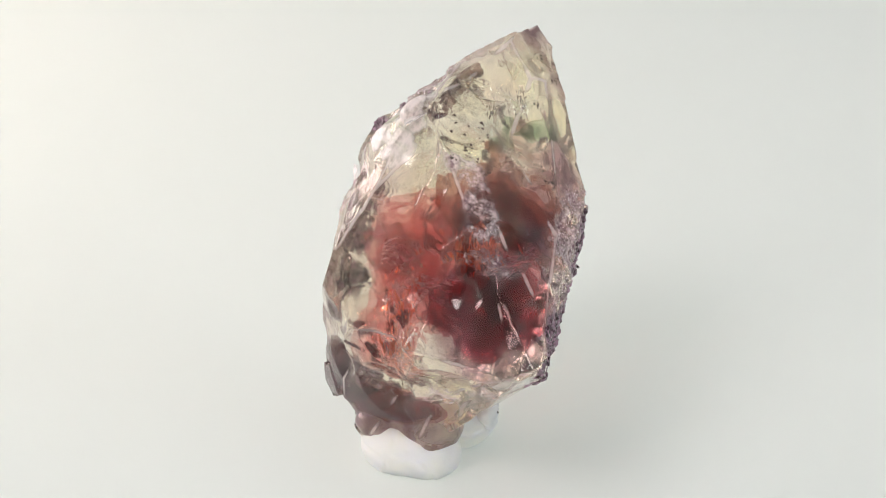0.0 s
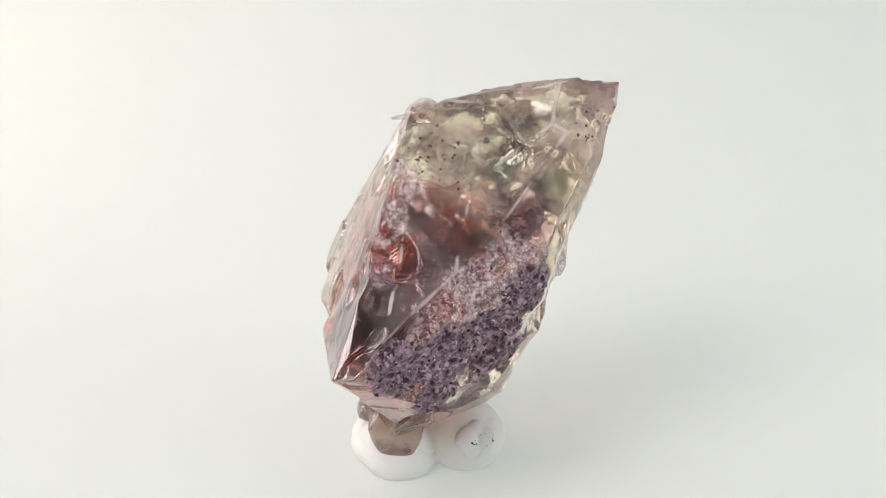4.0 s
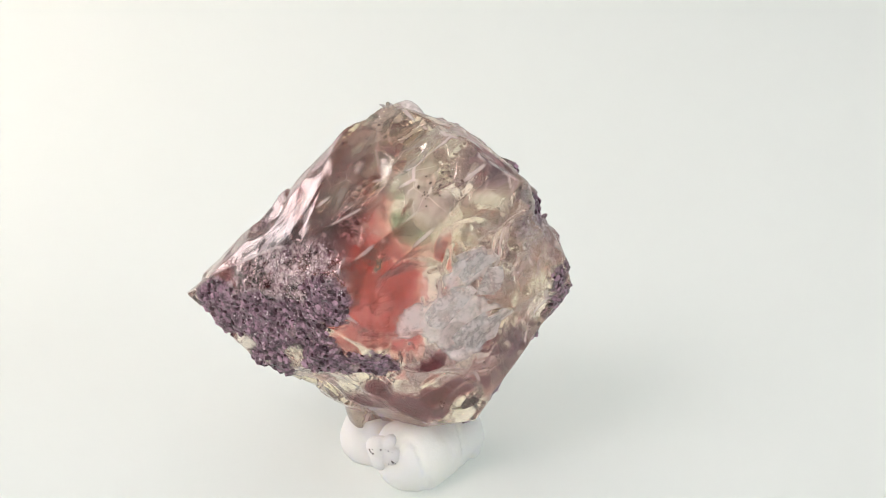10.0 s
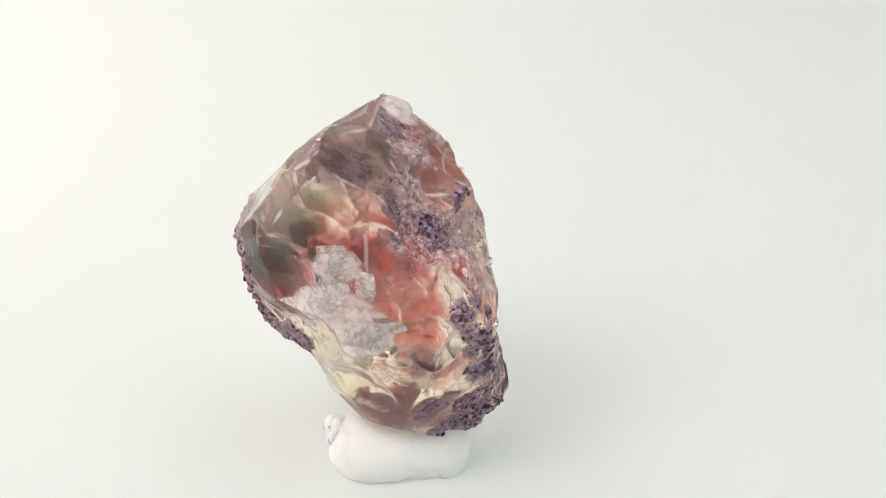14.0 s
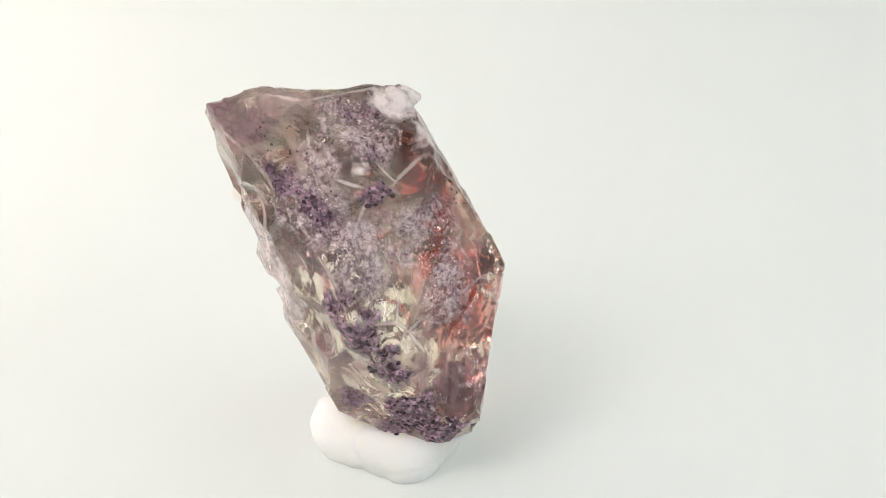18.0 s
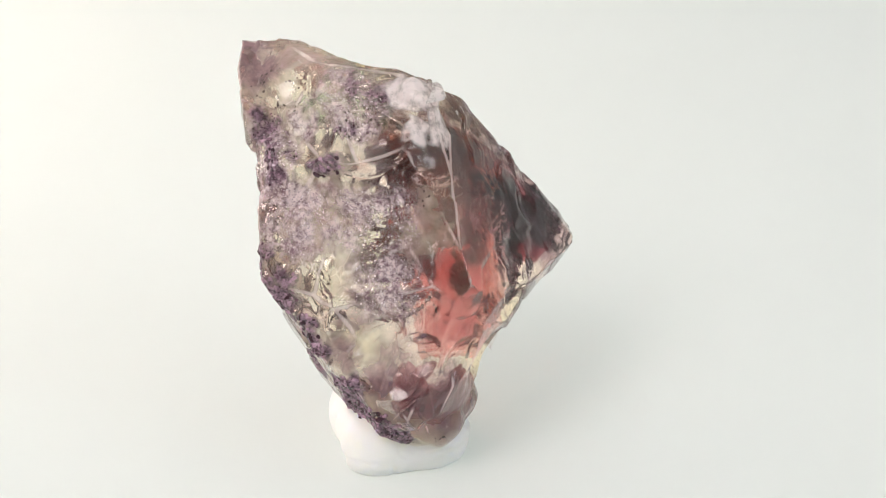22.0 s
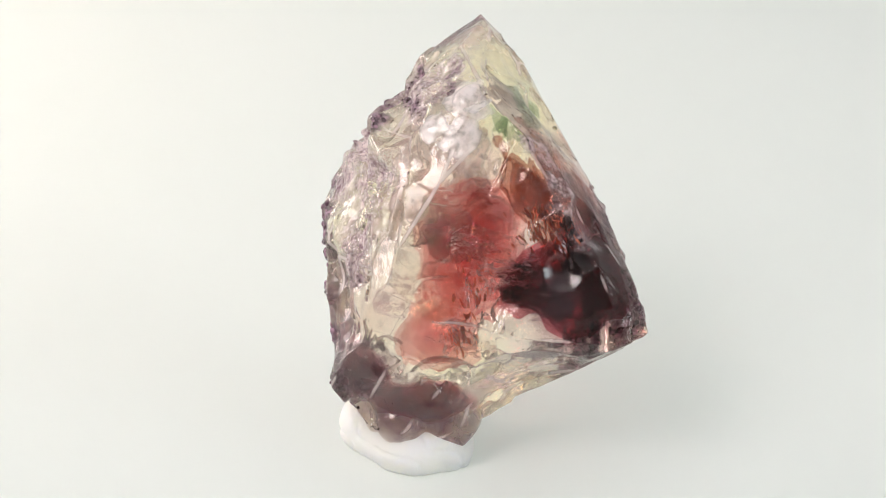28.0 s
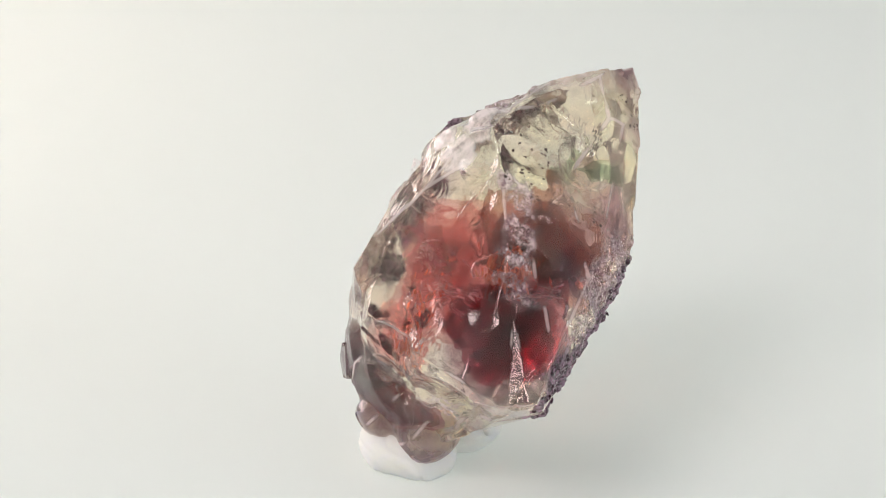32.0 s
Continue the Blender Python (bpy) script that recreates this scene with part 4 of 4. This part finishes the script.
def flake(x, y, z, out, size, turn, parent):
    """A pale angular flake that lies on the surface: a few random corners, wrapped."""
    rng = np.random.default_rng(int(1000 * abs(x * y + z)))
    pts = rng.uniform(-1, 1, (14, 3))
    pts[:, :2] /= np.maximum(np.abs(pts[:, :2]).max(1, keepdims=True), 0.45)
    pts *= (size * 1.15, size * 0.7, size * 0.2)
    bm = bmesh.new()
    for q in pts:
        bm.verts.new(Vector(q) * MM)
    bmesh.ops.convex_hull(bm, input=bm.verts[:])
    bmesh.ops.delete(bm, geom=[v for v in bm.verts if not v.link_faces], context="VERTS")
    mesh = bpy.data.meshes.new("flake")
    bm.to_mesh(mesh)
    bm.free()
    ob = part("flake", mesh, MAT_FLAKE, parent)
    ob.matrix_local = Matrix.Translation(Vector((x, y, z)) * MM) @ Vector(out).to_track_quat("Z", "Y").to_matrix().to_4x4() @ pose(0, 0, 0, 0, 0, turn)
    return ob


def inner_crack(x, y, z, out, size, bend, parent, mat=MAT_CRACK, name="inner_crack"):
    """A curved, shiny break inside the crystal with an uneven rim."""
    rng = np.random.default_rng(int(1000 * abs(x + 3 * y + z)))
    bm = bmesh.new()
    rim = [rng.uniform(0.6, 1.0) for k in range(20)]
    rings = []
    for i in range(7):
        ring = []
        for k in range(20):
            a, s = k / 20 * 2 * math.pi, (i + 0.3) / 6.3
            px, py = s * rim[k] * size * math.cos(a), s * rim[k] * size * 0.6 * math.sin(a)
            h = bend * (px * px + 0.4 * py * py) / size + 0.10 * math.sin(3.1 * px + 1.3 * py)
            ring.append(bm.verts.new((px * MM, py * MM, h * MM)))
        rings.append(ring)
    bm.faces.new(rings[0])
    for i in range(6):
        for k in range(20):
            bm.faces.new((rings[i][k], rings[i + 1][k], rings[i + 1][(k + 1) % 20], rings[i][(k + 1) % 20]))
    for f in bm.faces:
        f.smooth = True
    mesh = bpy.data.meshes.new(name)
    bm.to_mesh(mesh)
    bm.free()
    ob = part(name, mesh, mat, parent)
    ob.matrix_local = Matrix.Translation(Vector((x, y, z)) * MM) @ Vector(out).to_track_quat("Z", "Y").to_matrix().to_4x4()
    return ob


def crystal():
    thing = new("crystal")
    body = grown_mesh("body", crystal_field, (-7, -14, 0), (13, 13, 30), 0.15)
    polished(body, crystal_field)
    mark_pale_edges(body)
    part("body", body, MAT_CRYSTAL, thing)
    cloud("red_core", [(0.7, -2.1, 15.8, 3.9, 3.9, 4.9), (-0.8, -2.2, 9.6, 2.3, 2.3, 2.8)], 21, MAT_RED, thing, "copper-red flaky core inside the crystal", 5, 0.55)
    cloud("dark_core", [(6.0, -7.6, 14.2, 2.9, 3.4, 2.6), (3.6, -6.0, 14.6, 2.4, 2.2, 1.9), (7.4, -4.6, 17.6, 1.4, 2.6, 1.6)], 31, MAT_MAROON, thing, "dark maroon cloud inside the pointed end", 4, 0.45)
    # Thin cloud added where the upper face shows dark inner reflections.
    cloud("smoky_core", [(6.4, -2.0, 18.4, 4.0, 4.0, 1.2), (5.4, -6.3, 16.4, 2.8, 2.8, 1.1)], 36, MAT_DARK_REFLECTION, thing, "brown cloud standing in for dark reflections under the broad upper face", 3, 0.3, (0.6, -0.42, 0.68), 0.6)
    cloud("smoky_foot", [(-1.2, -1.6, 4.2, 2.9, 2.4, 1.9), (-3.8, 1.2, 6.0, 1.5, 1.5, 1.8)], 46, MAT_MAUVE, thing, "mauve-brown smoky cloud in the foot", 3, 0.3, None, 0.9)
    cloud("teal_streak", [(5.6, 2.2, 22.3, 1.3, 2.0, 1.2), (8.2, 4.2, 22.0, 0.8, 1.1, 0.8)], 41, MAT_TEAL, thing, "dark green streak near the top", 3, 0.3)
    scattered("crust", body, CRUST + CRUST_EDGE, 1450, (0.04, 0.26), 0.6, 51, MAT_CRUST, thing, "dark purple-brown grains of crust")
    scattered("crust_streak", body, CRUST_STREAKS, 800, (0.02, 0.10), 0.5, 53, MAT_CRUST, thing, "fine dark grains along the edges")
    scattered("frost", body, FROST, 3200, (0.02, 0.075), 0.5, 52, MAT_FROST, thing, "sparkling lilac-white frost grains")
    scattered("speckle", body, SPECKS, 150, (0.05, 0.14), 0.25, 61, MAT_SPECK, thing, "tiny dark brown specks")
    for x, y, z, out, size, turn in FLAKES:
        flake(x, y, z, out, size, turn, thing)
    for x, y, z, out, size, bend in CRACKS:
        inner_crack(x, y, z, out, size, bend, thing)
    platelets("copper_platelets", [(4.6, -4.4, 17.8, 1.8, 1.8, 1.6), (-0.6, -4.2, 14.5, 1.6, 1.2, 3.0), (-0.8, -4.6, 10.6, 1.4, 1.0, 1.0)],
              (0.10, -0.76, 0.64), 210, 81, MAT_COPPER, thing, "bright copper-red platelets in the core")
    for x, y, z, out, size, bend in VEILS:
        inner_crack(x, y, z, out, size, bend, thing, MAT_VEIL, "thread_veil")
    inner_crack(-1.0, -3.1, 17.0, (-0.56, -0.75, 0.34), 3.2, 0.05, thing, MAT_PLATE, "cleavage_plate")
    return tagged(thing, "rough translucent sunstone crystal with red core pressed into putty", "crystal")


TURNTABLE = turntable()
PUTTY = putty()
CRYSTAL = crystal()

# ---- how things move ----
# Slow tilt of the crystal on the soft putty, every 4 s: turn (degrees) and shift (mm).
TILT = [(0, 0, 0), (0.13, 0.89, -0.83), (0.55, 2.62, -0.43), (0.91, 3.75, 0.82), (0.88, 5.31, 0.18),
        (0.53, 6.62, -0.75), (0.73, 8.04, 0.07), (0.59, 9.63, 0.38), (-0.26, 11.33, -0.17)]
SHIFT = [(0, 0, 0), (2.087, -0.576, 0.325), (5.051, -1.019, 0.261), (7.106, -1.707, 0.032), (9.816, -1.903, -0.182),
         (12.513, -1.586, -0.295), (15.564, -2.004, -0.542), (19.534, -1.701, -1.106), (23.192, -0.441, -1.779)]
PIVOT = Vector((0, 0, -0.11946))


def between(table, t):
    """Catmull-Rom along the table, one row every 4 s."""
    x = min(t / 4, 7.9999)
    i, f = int(x), x - int(x)
    pick = lambda j: Vector(table[j]) if 0 <= j <= 8 else 2 * Vector(table[0 if j < 0 else 8]) - Vector(table[1 if j < 0 else 7])
    return ((-.5 * f + f ** 2 - .5 * f ** 3) * pick(i - 1) + (1 - 2.5 * f ** 2 + 1.5 * f ** 3) * pick(i)
            + (.5 * f + 2 * f ** 2 - 1.5 * f ** 3) * pick(i + 1) + (-.5 * f ** 2 + .5 * f ** 3) * pick(i + 2))


def table_turn(t):
    s = t / 32
    return Matrix.Rotation(radians(-369.695 * s - 10.897 * s * (1 - s)), 4, "Z")


def crystal_pose(t):
    w = between(TILT, t)
    turn = Matrix.Rotation(radians(w.length), 3, w.normalized()) if w.length > 0 else Matrix.Identity(3)
    move = turn @ PIVOT + between(SHIFT, t) * MM - PIVOT
    return table_turn(t) @ Matrix.Translation(move) @ turn.to_4x4()


def motions():
    times = [k * 0.5 for k in range(65)]
    walk(TURNTABLE, [(t, table_turn(t)) for t in times])
    walk(PUTTY, [(t, table_turn(t)) for t in times])
    walk(CRYSTAL, [(t, crystal_pose(t)) for t in times])


motions()
